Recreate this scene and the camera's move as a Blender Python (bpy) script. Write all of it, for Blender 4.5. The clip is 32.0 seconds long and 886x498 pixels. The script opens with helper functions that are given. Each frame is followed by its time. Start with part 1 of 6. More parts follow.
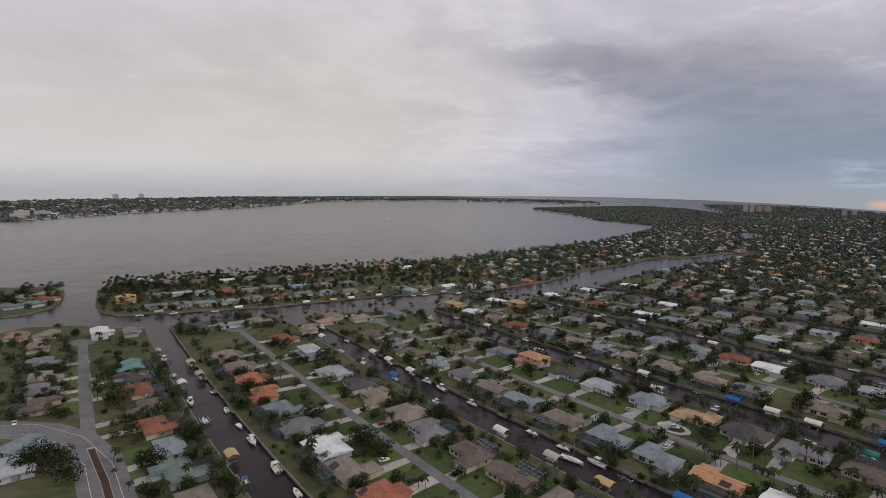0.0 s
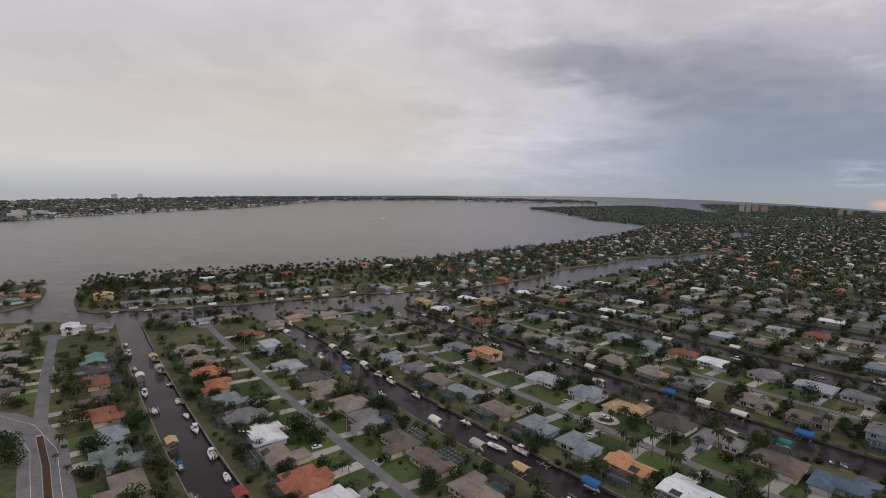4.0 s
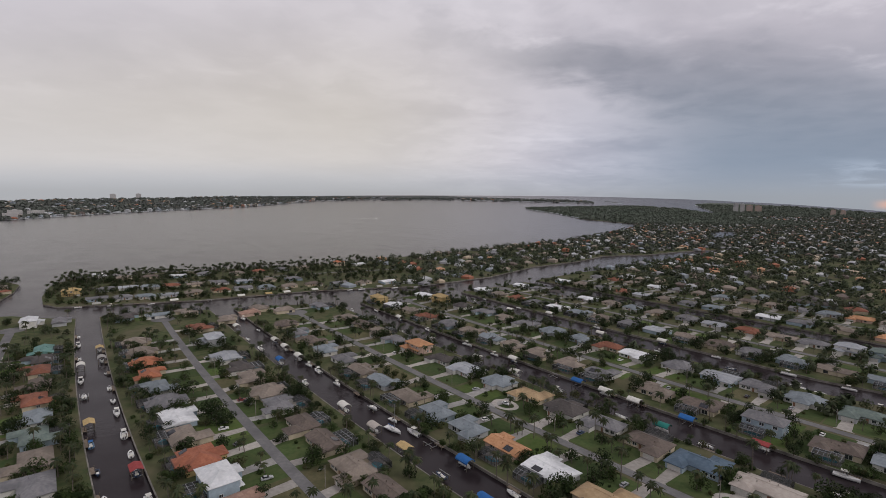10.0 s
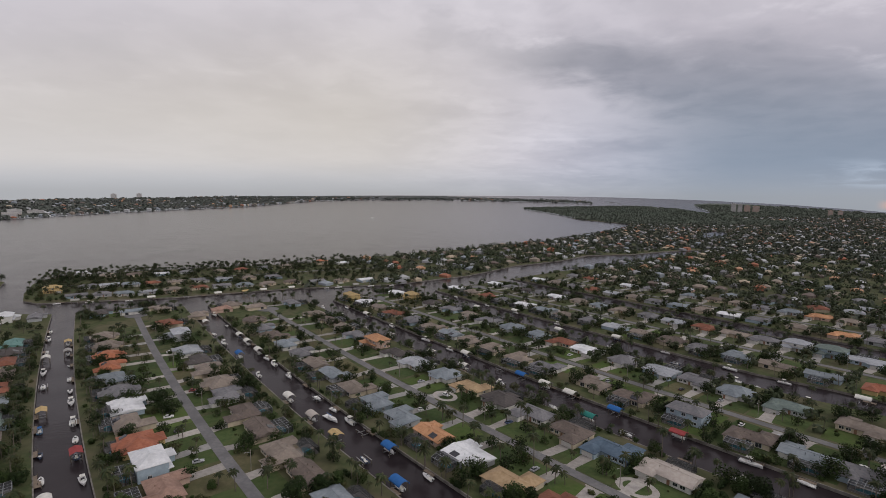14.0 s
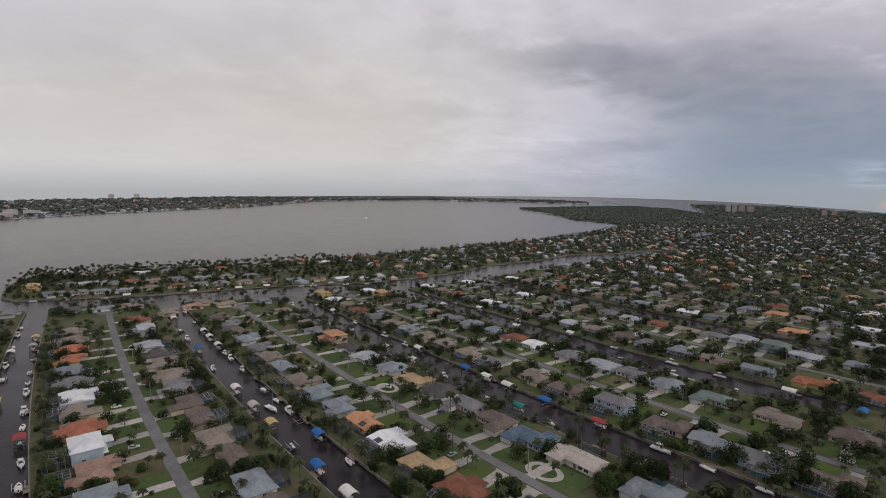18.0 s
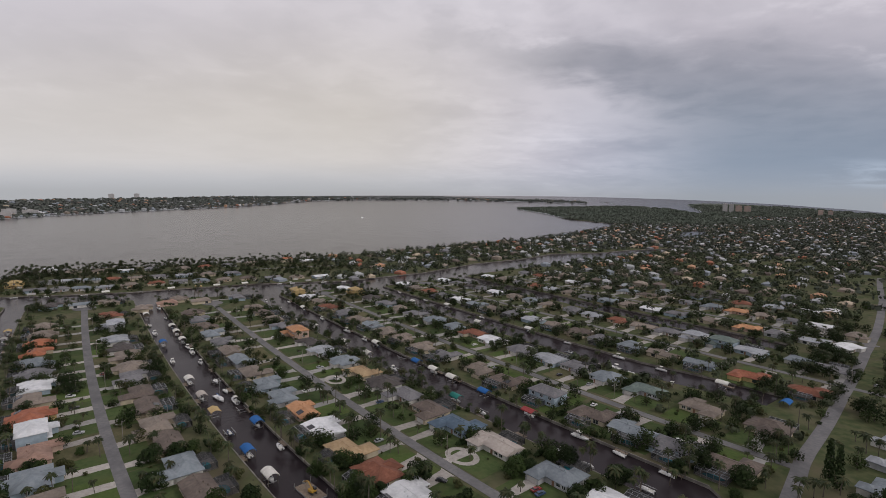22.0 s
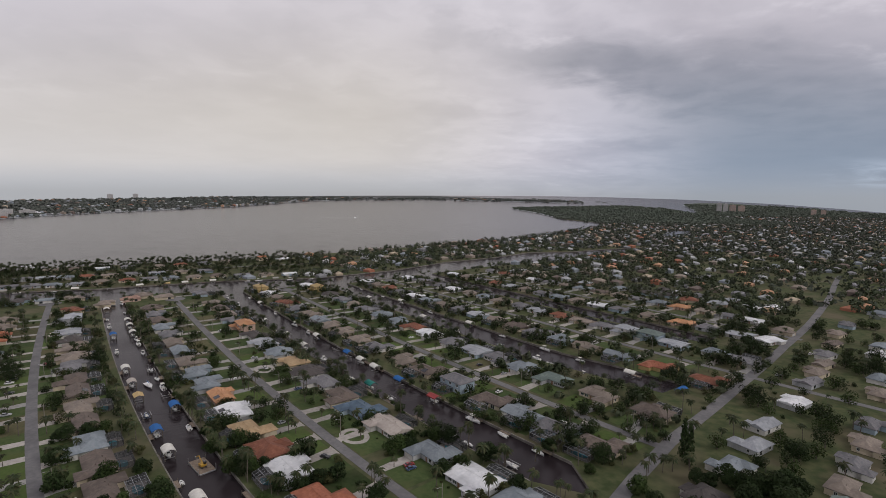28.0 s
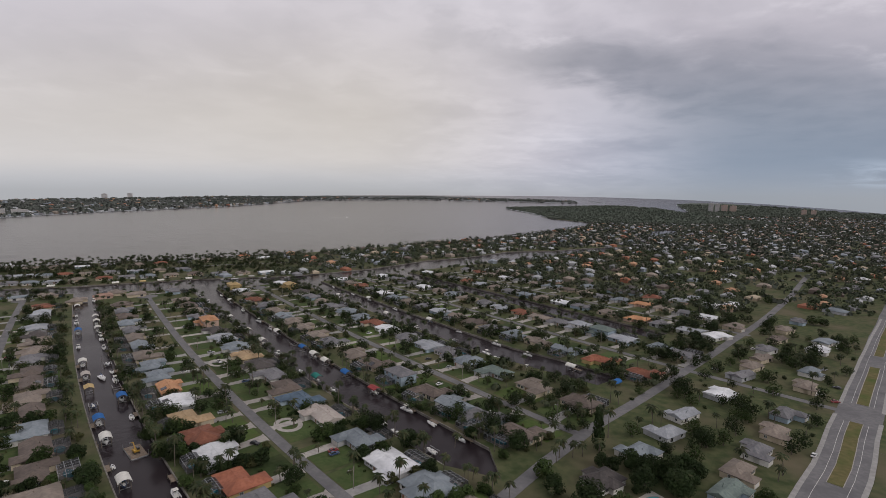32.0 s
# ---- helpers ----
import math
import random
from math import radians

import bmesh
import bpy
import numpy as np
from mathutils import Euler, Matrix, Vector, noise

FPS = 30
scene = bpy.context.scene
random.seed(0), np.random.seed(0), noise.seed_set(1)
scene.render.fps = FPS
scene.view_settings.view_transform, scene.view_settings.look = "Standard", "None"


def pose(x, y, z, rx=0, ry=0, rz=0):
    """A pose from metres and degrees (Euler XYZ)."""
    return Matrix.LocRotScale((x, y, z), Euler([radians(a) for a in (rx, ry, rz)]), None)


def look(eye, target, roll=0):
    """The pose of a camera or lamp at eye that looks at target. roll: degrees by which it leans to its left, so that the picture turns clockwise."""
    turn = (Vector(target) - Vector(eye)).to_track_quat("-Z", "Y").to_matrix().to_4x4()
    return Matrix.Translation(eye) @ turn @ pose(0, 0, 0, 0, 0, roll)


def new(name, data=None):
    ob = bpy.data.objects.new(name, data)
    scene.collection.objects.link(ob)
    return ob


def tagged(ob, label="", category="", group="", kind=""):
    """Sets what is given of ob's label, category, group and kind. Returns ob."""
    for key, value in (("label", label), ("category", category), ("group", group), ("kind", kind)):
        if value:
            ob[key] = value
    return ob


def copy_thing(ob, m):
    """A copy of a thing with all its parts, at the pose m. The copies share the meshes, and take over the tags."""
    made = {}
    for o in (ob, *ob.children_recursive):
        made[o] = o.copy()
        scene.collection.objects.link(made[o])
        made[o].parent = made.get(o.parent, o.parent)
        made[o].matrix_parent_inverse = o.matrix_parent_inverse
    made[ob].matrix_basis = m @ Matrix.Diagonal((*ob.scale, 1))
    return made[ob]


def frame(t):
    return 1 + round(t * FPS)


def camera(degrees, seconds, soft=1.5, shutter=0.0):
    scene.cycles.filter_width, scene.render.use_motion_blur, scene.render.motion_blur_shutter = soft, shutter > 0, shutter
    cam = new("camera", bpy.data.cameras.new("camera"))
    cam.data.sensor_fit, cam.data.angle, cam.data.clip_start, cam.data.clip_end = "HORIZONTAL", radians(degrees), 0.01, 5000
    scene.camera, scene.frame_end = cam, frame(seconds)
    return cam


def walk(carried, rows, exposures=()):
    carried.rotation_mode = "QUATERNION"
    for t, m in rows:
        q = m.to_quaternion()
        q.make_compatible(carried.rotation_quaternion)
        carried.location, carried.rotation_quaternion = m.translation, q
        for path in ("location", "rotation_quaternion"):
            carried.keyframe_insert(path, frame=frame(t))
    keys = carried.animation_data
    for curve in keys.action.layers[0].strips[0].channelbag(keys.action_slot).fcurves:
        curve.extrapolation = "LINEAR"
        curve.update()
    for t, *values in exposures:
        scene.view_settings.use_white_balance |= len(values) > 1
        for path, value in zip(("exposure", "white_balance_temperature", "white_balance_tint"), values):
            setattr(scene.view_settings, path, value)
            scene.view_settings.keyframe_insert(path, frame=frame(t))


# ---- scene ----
cam = camera(82.12, 32.0, soft=0.7)
EYE = 110.0
ROWS = [
    (0.0, 5.81, -1.54, 0.773, -6.162, -0.608),
    (0.5, 9.71, -2.72, 0.801, -6.204, -0.652),
    (1.0, 13.60, -3.89, 0.819, -6.178, -0.598),
    (1.5, 17.50, -5.07, 0.959, -6.174, -0.595),
    (2.0, 21.41, -6.25, 0.948, -6.173, -0.594),
    (2.5, 25.31, -7.42, 0.937, -6.193, -0.584),
    (3.0, 29.22, -8.60, 0.877, -6.164, -0.555),
    (3.5, 33.12, -9.78, 0.945, -6.188, -0.578),
    (5.5, 49.14, -14.64, 1.004, -6.165, -0.627),
    (6.0, 53.18, -15.87, 1.032, -6.185, -0.674),
    (6.5, 57.22, -17.10, 1.078, -6.167, -0.651),
    (7.0, 61.28, -18.34, 1.002, -6.139, -0.659),
    (7.5, 65.31, -19.56, 1.004, -6.162, -0.647),
    (8.0, 69.37, -20.79, 1.024, -6.176, -0.635),
    (8.5, 73.51, -22.05, 1.118, -6.171, -0.624),
    (9.0, 77.65, -23.31, 1.161, -6.207, -0.632),
    (9.5, 81.79, -24.57, 1.161, -6.153, -0.591),
    (10.0, 85.94, -25.83, 1.300, -6.190, -0.580),
    (10.5, 90.08, -27.10, 1.306, -6.188, -0.559),
    (11.0, 94.22, -28.36, 1.219, -6.186, -0.538),
    (11.5, 98.38, -29.62, 1.231, -6.185, -0.536),
    (12.0, 102.53, -30.88, 1.329, -6.194, -0.585),
    (12.5, 106.73, -32.17, 1.478, -6.204, -0.573),
    (13.0, 110.94, -33.44, 1.553, -6.144, -0.571),
    (13.5, 115.14, -34.72, 1.647, -6.215, -0.609),
    (14.0, 119.37, -36.00, 1.668, -6.176, -0.637),
    (14.5, 123.57, -37.28, 1.678, -6.217, -0.674),
    (16.5, 140.46, -42.39, 1.445, -6.186, -0.619),
    (17.0, 144.70, -43.67, 1.613, -6.148, -0.624),
    (17.5, 148.94, -44.95, 1.699, -6.132, -0.609),
    (18.0, 153.17, -46.22, 1.786, -6.145, -0.614),
    (18.5, 157.41, -47.50, 1.820, -6.169, -0.618),
    (19.0, 161.66, -48.78, 1.755, -6.193, -0.602),
    (19.5, 165.90, -50.06, 1.739, -6.197, -0.606),
    (20.0, 170.15, -51.33, 1.723, -6.172, -0.599),
    (20.5, 174.38, -52.59, 1.758, -6.167, -0.613),
    (21.0, 178.61, -53.85, 1.853, -6.212, -0.585),
    (21.5, 182.84, -55.11, 1.918, -6.158, -0.608),
    (22.0, 187.09, -56.38, 2.095, -6.164, -0.621),
    (22.5, 191.32, -57.63, 2.244, -6.181, -0.623),
    (23.0, 195.56, -58.89, 2.333, -6.158, -0.625),
    (23.5, 199.79, -60.16, 2.346, -6.175, -0.618),
    (24.0, 204.03, -61.41, 2.371, -6.183, -0.620),
    (24.5, 208.22, -62.63, 2.420, -6.162, -0.662),
    (25.0, 212.41, -63.86, 2.302, -6.192, -0.615),
    (25.5, 216.61, -65.09, 2.128, -6.192, -0.578),
    (27.5, 233.39, -69.99, 2.249, -6.211, -0.543),
    (28.0, 237.58, -71.21, 2.440, -6.165, -0.568),
    (28.5, 241.69, -72.38, 2.557, -6.191, -0.614),
    (29.0, 245.80, -73.56, 2.560, -6.188, -0.571),
    (29.5, 249.91, -74.73, 2.531, -6.166, -0.638),
    (30.0, 254.03, -75.89, 2.411, -6.165, -0.607),
    (30.5, 258.14, -77.07, 2.309, -6.176, -0.637),
    (31.0, 262.26, -78.24, 2.287, -6.178, -0.598),
    (31.5, 266.37, -79.41, 2.225, -6.172, -0.610),
    (32.0, 270.49, -80.58, 2.282, -6.177, -0.624),
]
walk(cam, [(t, pose(x, y, EYE, 90 + pitch, roll, yaw)) for t, x, y, yaw, pitch, roll in ROWS])

# ------------------------------------------------------------------ daylight
world = bpy.data.worlds.new("overcast_sky")
scene.world = world
world.use_nodes = True
wn, wl = world.node_tree.nodes, world.node_tree.links
wn.clear()


def wmath(op, a, b=None, c=None, clamp=False):
    n = wn.new("ShaderNodeMath")
    n.operation, n.use_clamp = op, clamp
    for i, v in enumerate((a, b, c)):
        if v is None:
            continue
        if isinstance(v, (int, float)):
            n.inputs[i].default_value = v
        else:
            wl.new(v, n.inputs[i])
    return n.outputs[0]


def wsmooth(v, lo, hi):
    n = wn.new("ShaderNodeMapRange")
    n.interpolation_type = "SMOOTHSTEP"
    wl.new(v, n.inputs["Value"])
    n.inputs["From Min"].default_value, n.inputs["From Max"].default_value = lo, hi
    return n.outputs[0]


def wmix(fac, a, b):
    n = wn.new("ShaderNodeMix")
    n.data_type = "RGBA"
    if isinstance(fac, (int, float)):
        n.inputs[0].default_value = fac
    else:
        wl.new(fac, n.inputs[0])
    for i, v in ((6, a), (7, b)):
        if isinstance(v, tuple):
            n.inputs[i].default_value = (*v, 1)
        else:
            wl.new(v, n.inputs[i])
    return n.outputs[2]


def wnoise(vec, scale, detail, rough=0.55, distortion=0.0):
    n = wn.new("ShaderNodeTexNoise")
    wl.new(vec, n.inputs["Vector"])
    n.inputs["Scale"].default_value, n.inputs["Detail"].default_value = scale, detail
    n.inputs["Roughness"].default_value, n.inputs["Distortion"].default_value = rough, distortion
    return n.outputs["Fac"]


coord = wn.new("ShaderNodeTexCoord")
split = wn.new("ShaderNodeSeparateXYZ")
wl.new(coord.outputs["Generated"], split.inputs[0])
dx, dy, dz = split.outputs
side = wmath("DIVIDE", dx, wmath("MAXIMUM", dy, 0.12))      # how far to the right of north
rise = wmath("DIVIDE", dz, wmath("MAXIMUM", dy, 0.12))      # how high over the horizon
# the cloud deck lies flat overhead: its pattern shrinks towards the horizon
deck = wn.new("ShaderNodeCombineXYZ")
over = wmath("ADD", wmath("ABSOLUTE", dz), 0.16)
wl.new(wmath("DIVIDE", dx, over), deck.inputs[0])
wl.new(wmath("DIVIDE", dy, over), deck.inputs[1])
big = wnoise(deck.outputs[0], 0.75, 4.0, 0.5, 0.5)
fine = wnoise(deck.outputs[0], 2.6, 5.0, 0.55, 0.35)
puff = wnoise(deck.outputs[0], 4.6, 4.0, 0.5, 0.2)
sky = wn.new("ShaderNodeTexSky")
sky.sky_type, sky.sun_disc = "NISHITA", False
sky.air_density, sky.dust_density = 0.12, 1.2
sky.sun_elevation, sky.sun_rotation = radians(38), radians(115)
cloud = wmix(wsmooth(big, 0.36, 0.64), (0.47, 0.44, 0.475), (0.64, 0.605, 0.645))
cloud = wmix(wmath("MULTIPLY", wsmooth(fine, 0.54, 0.72), 0.40), cloud, (0.74, 0.70, 0.74))
cloud = wmix(wmath("MULTIPLY", wsmooth(fine, 0.48, 0.30), 0.35), cloud, (0.38, 0.365, 0.40))
cloud = wmix(wmath("MULTIPLY", wsmooth(puff, 0.58, 0.40), 0.16), cloud, (0.33, 0.32, 0.35))
cloud = wmix(wmath("MULTIPLY", wmath("MULTIPLY", wsmooth(rise, 0.18, 0.42), wmath("SUBTRACT", 1.0, wsmooth(side, -0.5, 0.1))), 0.4), cloud, (0.70, 0.655, 0.665))
# dark shelf of cloud that comes in from the west
shelf_line = wmath("ADD", wmath("MULTIPLY", wmath("SUBTRACT", side, 0.24), -0.165), 0.240)
wob = wmath("ADD", wmath("MULTIPLY", wmath("SUBTRACT", big, 0.5), 0.10), wmath("ADD", wmath("MULTIPLY", wmath("SUBTRACT", fine, 0.5), 0.12), wmath("MULTIPLY", wmath("SUBTRACT", puff, 0.5), 0.03)))
shelf = wmath("ABSOLUTE", wmath("SUBTRACT", wmath("ADD", rise, wob), shelf_line))
shelf_w = wmath("ADD", 0.022, wmath("MULTIPLY", wmath("MAXIMUM", side, 0.0), 0.125))
shelf_f = wmath("SUBTRACT", 1.0, wsmooth(wmath("DIVIDE", shelf, shelf_w), 0.15, 1.6))
shelf_f = wmath("MULTIPLY", shelf_f, wsmooth(side, -0.06, 0.24))
shelf_f = wmath("MULTIPLY", shelf_f, wmath("ADD", 0.72, wmath("MULTIPLY", wsmooth(puff, 0.3, 0.7), 0.30)))
gap = wmath("ADD", wmath("POWER", wmath("DIVIDE", wmath("SUBTRACT", side, 0.33), 0.24), 2.0), wmath("POWER", wmath("DIVIDE", wmath("ADD", wmath("SUBTRACT", rise, wmath("ADD", 0.150, wmath("MULTIPLY", wmath("SUBTRACT", side, 0.33), -0.10))), wob), 0.055), 2.0))
cloud = wmix(wmath("MULTIPLY", wmath("SUBTRACT", 1.0, wsmooth(gap, 0.1, 1.5)), 0.55), cloud, (0.66, 0.62, 0.655))
cloud = wmix(wmath("MULTIPLY", shelf_f, 0.83), cloud, (0.215, 0.215, 0.24))
# pale warm veil low in the south, rain-blue to the west
veil = wmath("MULTIPLY", wmath("SUBTRACT", 1.0, wsmooth(rise, 0.10, 0.44)), wmath("SUBTRACT", 1.0, wsmooth(side, -0.25, 0.32)))
cloud = wmix(wmath("MULTIPLY", veil, 0.85), cloud, (0.550, 0.495, 0.405))
rain = wmath("MULTIPLY", wmath("SUBTRACT", 1.0, wsmooth(rise, 0.05, 0.32)), wsmooth(side, 0.05, 0.55))
cloud = wmix(wmath("MULTIPLY", rain, 0.92), cloud, (0.160, 0.198, 0.235))
low = wmath("SUBTRACT", 1.0, wsmooth(rise, -0.01, 0.075))
cloud = wmix(wmath("MULTIPLY", low, 0.72), cloud, (0.265, 0.285, 0.31))
break_f = wmath("MULTIPLY", wsmooth(side, 0.62, 0.82), wmath("MULTIPLY", wsmooth(rise, 0.015, 0.03), wmath("SUBTRACT", 1.0, wsmooth(rise, 0.055, 0.085))))
cloud = wmix(wmath("MULTIPLY", break_f, wsmooth(fine, 0.42, 0.66)), cloud, (0.30, 0.345, 0.40))
glow = wmath("MULTIPLY", wsmooth(side, 0.795, 0.84), wmath("SUBTRACT", 1.0, wsmooth(wmath("ABSOLUTE", wmath("ADD", rise, 0.012)), 0.001, 0.013)))
cloud = wmix(wmath("MULTIPLY", glow, 0.6), cloud, (0.80, 0.38, 0.22))
bg_sky, bg_cloud, both, out = (wn.new(k) for k in ("ShaderNodeBackground", "ShaderNodeBackground", "ShaderNodeAddShader", "ShaderNodeOutputWorld"))
wl.new(sky.outputs[0], bg_sky.inputs[0])
bg_sky.inputs[1].default_value = 0.05
wl.new(cloud, bg_cloud.inputs[0])
bg_cloud.inputs[1].default_value = 1.06
wl.new(bg_sky.outputs[0], both.inputs[0])
wl.new(bg_cloud.outputs[0], both.inputs[1])
wl.new(both.outputs[0], out.inputs[0])
sun = new("sun", bpy.data.lights.new("sun", "SUN"))
sun.data.energy, sun.data.angle, sun.data.color = 0.75, radians(20), (1.0, 0.95, 0.88)
sun.matrix_world = look((272, -127, 235), (0, 0, 0))


# ------------------------------------------------------------------ materials
def material(name, base, second=None, scale=1.0, rough=0.8, bump=0.0, metal=0.0, third=None, scale2=0.1, coords="Object", per_object=0.0, detail=5.0, spec=0.5):
    m = bpy.data.materials.new(name)
    m.use_nodes = True
    nt = m.node_tree
    bsdf = nt.nodes["Principled BSDF"]
    bsdf.inputs["Roughness"].default_value, bsdf.inputs["Metallic"].default_value = rough, metal
    bsdf.inputs["Specular IOR Level"].default_value = spec
    tc = nt.nodes.new("ShaderNodeTexCoord")

    def noise_at(s, d):
        n = nt.nodes.new("ShaderNodeTexNoise")
        nt.links.new(tc.outputs[coords], n.inputs["Vector"])
        n.inputs["Scale"].default_value, n.inputs["Detail"].default_value = s, d
        return n.outputs["Fac"]

    def mix(f, a, b, lo=0.35, hi=0.65):
        r = nt.nodes.new("ShaderNodeMapRange")
        nt.links.new(f, r.inputs["Value"])
        r.inputs["From Min"].default_value, r.inputs["From Max"].default_value = lo, hi
        x = nt.nodes.new("ShaderNodeMix")
        x.data_type = "RGBA"
        nt.links.new(r.outputs[0], x.inputs[0])
        for i, v in ((6, a), (7, b)):
            if isinstance(v, tuple):
                x.inputs[i].default_value = (*v, 1)
            else:
                nt.links.new(v, x.inputs[i])
        return x.outputs[2]

    col = base
    f1 = None
    if second:
        f1 = noise_at(scale, detail)
        col = mix(f1, base, second)
    if third:
        col = mix(noise_at(scale2, 3.0), col, third, 0.45, 0.72)
    if per_object:
        info = nt.nodes.new("ShaderNodeObjectInfo")
        hsv = nt.nodes.new("ShaderNodeHueSaturation")
        r = nt.nodes.new("ShaderNodeMapRange")
        nt.links.new(info.outputs["Random"], r.inputs["Value"])
        r.inputs["To Min"].default_value, r.inputs["To Max"].default_value = 1 - per_object, 1 + per_object
        nt.links.new(r.outputs[0], hsv.inputs["Value"])
        if isinstance(col, tuple):
            hsv.inputs["Color"].default_value = (*col, 1)
        else:
            nt.links.new(col, hsv.inputs["Color"])
        col = hsv.outputs[0]
    if isinstance(col, tuple):
        bsdf.inputs["Base Color"].default_value = (*col, 1)
    else:
        nt.links.new(col, bsdf.inputs["Base Color"])
    if bump and f1:
        b = nt.nodes.new("ShaderNodeBump")
        b.inputs["Strength"].default_value, b.inputs["Distance"].default_value = bump, 0.05
        nt.links.new(f1, b.inputs["Height"])
        nt.links.new(b.outputs[0], bsdf.inputs["Normal"])
    return m


GRASS = material("grass", (0.045, 0.062, 0.026), (0.088, 0.096, 0.047), 0.22, 0.95, third=(0.118, 0.102, 0.066), scale2=0.035, spec=0.1, detail=8.0)
ASPHALT = material("asphalt", (0.140, 0.138, 0.141), (0.178, 0.175, 0.175), 0.6, 0.9, third=(0.112, 0.111, 0.115), scale2=0.08, spec=0.2)
CONCRETE = material("concrete", (0.29, 0.27, 0.25), (0.38, 0.36, 0.33), 0.5, 0.9, per_object=0.2, spec=0.2)
SEAWALL = material("seawall_concrete", (0.17, 0.16, 0.145), (0.25, 0.235, 0.21), 0.3, 0.9, third=(0.10, 0.093, 0.082), scale2=0.2, spec=0.2)

from mathutils.geometry import tessellate_polygon

WATER = material("canal_water", (0.0225, 0.0175, 0.0195), (0.029, 0.0235, 0.0255), 0.02, 0.20, coords="Object")


def river_relief(m):
    nt = m.node_tree
    bsdf = nt.nodes["Principled BSDF"]
    bsdf.inputs["IOR"].default_value = 1.33
    
    tc = nt.nodes.new("ShaderNodeTexCoord")
    n1, n2 = nt.nodes.new("ShaderNodeTexNoise"), nt.nodes.new("ShaderNodeTexNoise")
    for n, s, d in ((n1, 0.35, 4.0), (n2, 0.03, 3.0)):
        n.inputs["Scale"].default_value, n.inputs["Detail"].default_value = s, d
        nt.links.new(tc.outputs["Object"], n.inputs["Vector"])
    n3 = nt.nodes.new("ShaderNodeTexNoise")
    n3.inputs["Scale"].default_value, n3.inputs["Detail"].default_value = 0.012, 9.0
    n3.inputs["Roughness"].default_value = 0.72
    nt.links.new(tc.outputs["Object"], n3.inputs["Vector"])
    add = nt.nodes.new("ShaderNodeMath")
    nt.links.new(n3.outputs["Fac"], add.inputs[0])
    nt.links.new(n2.outputs["Fac"], add.inputs[1])
    gloss = nt.nodes.new("ShaderNodeMapRange")
    gloss.inputs["From Min"].default_value, gloss.inputs["From Max"].default_value = 0.75, 1.25
    gloss.inputs["To Min"].default_value, gloss.inputs["To Max"].default_value = 0.105, 0.225
    nt.links.new(add.outputs[0], gloss.inputs["Value"])
    nt.links.new(gloss.outputs[0], bsdf.inputs["Specular IOR Level"])
    b = nt.nodes.new("ShaderNodeBump")
    b.inputs["Strength"].default_value, b.inputs["Distance"].default_value = 0.45, 0.25
    nt.links.new(n1.outputs["Fac"], b.inputs["Height"])
    nt.links.new(b.outputs[0], bsdf.inputs["Normal"])


river_relief(WATER)


# ------------------------------------------------------------------ the plan
PLAN = ((0, 0, 12.6, 53.3), (0, 1, 411.8, 117.4), (0, 2, 38.4, 188.7), (0, 3, -21.6, -36.3), (0, 4, -2.3, -6.2), (1, 0, 327.0, -337.3), (1, 1, 3.2, -23.7), (1, 2, -47.4, 23.2), (1, 3, 0.3, 11.8), (2, 0, 24.9, 73.5), (2, 1, -48.3, -12.9), (2, 2, 3.8, 5.1), (3, 0, 4.1, 30.3), (3, 1, -1.0, -11.9), (4, 0, 0.7, 2.7))


def plan(a, c):
    """World place of a point a metres along the streets (towards the boulevard) and c metres across them. The blocks
    bend a little, to fit the camera's view through its wide lens.
    """
    a += 7 * min(1, max(0, (330 - c) / 80)) * min(1, max(0, (a + 420) / 90))
    c -= 4 * min(1, max(0, (209 - c) / 70))
    a, c = a / 500, c / 500
    return sum(px * a ** i * c ** j for i, j, px, py in PLAN), sum(py * a ** i * c ** j for i, j, px, py in PLAN)


def at(a, c, z=0.0, turn=0.0):
    """Pose at a, c whose x axis runs along the street."""
    x, y = plan(a, c)
    x2, y2 = plan(a + 1, c)
    return pose(x, y, z, 0, 0, math.degrees(math.atan2(y2 - y, x2 - x)) + turn)


def part(name, bm, mat, parent=None, label=""):
    me = bpy.data.meshes.new(name)
    bm.to_mesh(me)
    bm.free()
    for m in mat if isinstance(mat, (list, tuple)) else (mat,):
        me.materials.append(m)
    ob = new(name, me)
    ob.parent = parent
    if label:
        ob["label"] = label
    return ob


def box(bm, x0, x1, y0, y1, z0, z1, mi=0):
    v = [bm.verts.new((x, y, z)) for z in (z0, z1) for x, y in ((x0, y0), (x1, y0), (x1, y1), (x0, y1))]
    for f in ((3, 2, 1, 0), (4, 5, 6, 7), (0, 1, 5, 4), (1, 2, 6, 5), (2, 3, 7, 6), (3, 0, 4, 7)):
        bm.faces.new([v[i] for i in f]).material_index = mi
    return v


def slab(bm, outline, z0, z1, mi_top=0, mi_side=1):
    """A flat plate with upright edges over an outline in world places, counter-clockwise."""
    top = [bm.verts.new((x, y, z1)) for x, y in outline]
    low = [bm.verts.new((x, y, z0)) for x, y in outline]
    for tri in tessellate_polygon([[v.co for v in top]]):
        f = bm.faces.new([top[k] for k in tri])
        f.material_index = mi_top
        f.normal_update()
        if f.normal.z < 0:
            f.normal_flip()
    for i in range(len(top)):
        j = (i + 1) % len(top)
        bm.faces.new((top[i], low[i], low[j], top[j])).material_index = mi_side


def ccw(pts):
    area = sum(p[0] * q[1] - q[0] * p[1] for p, q in zip(pts, pts[1:] + pts[:1]))
    return pts if area > 0 else pts[::-1]


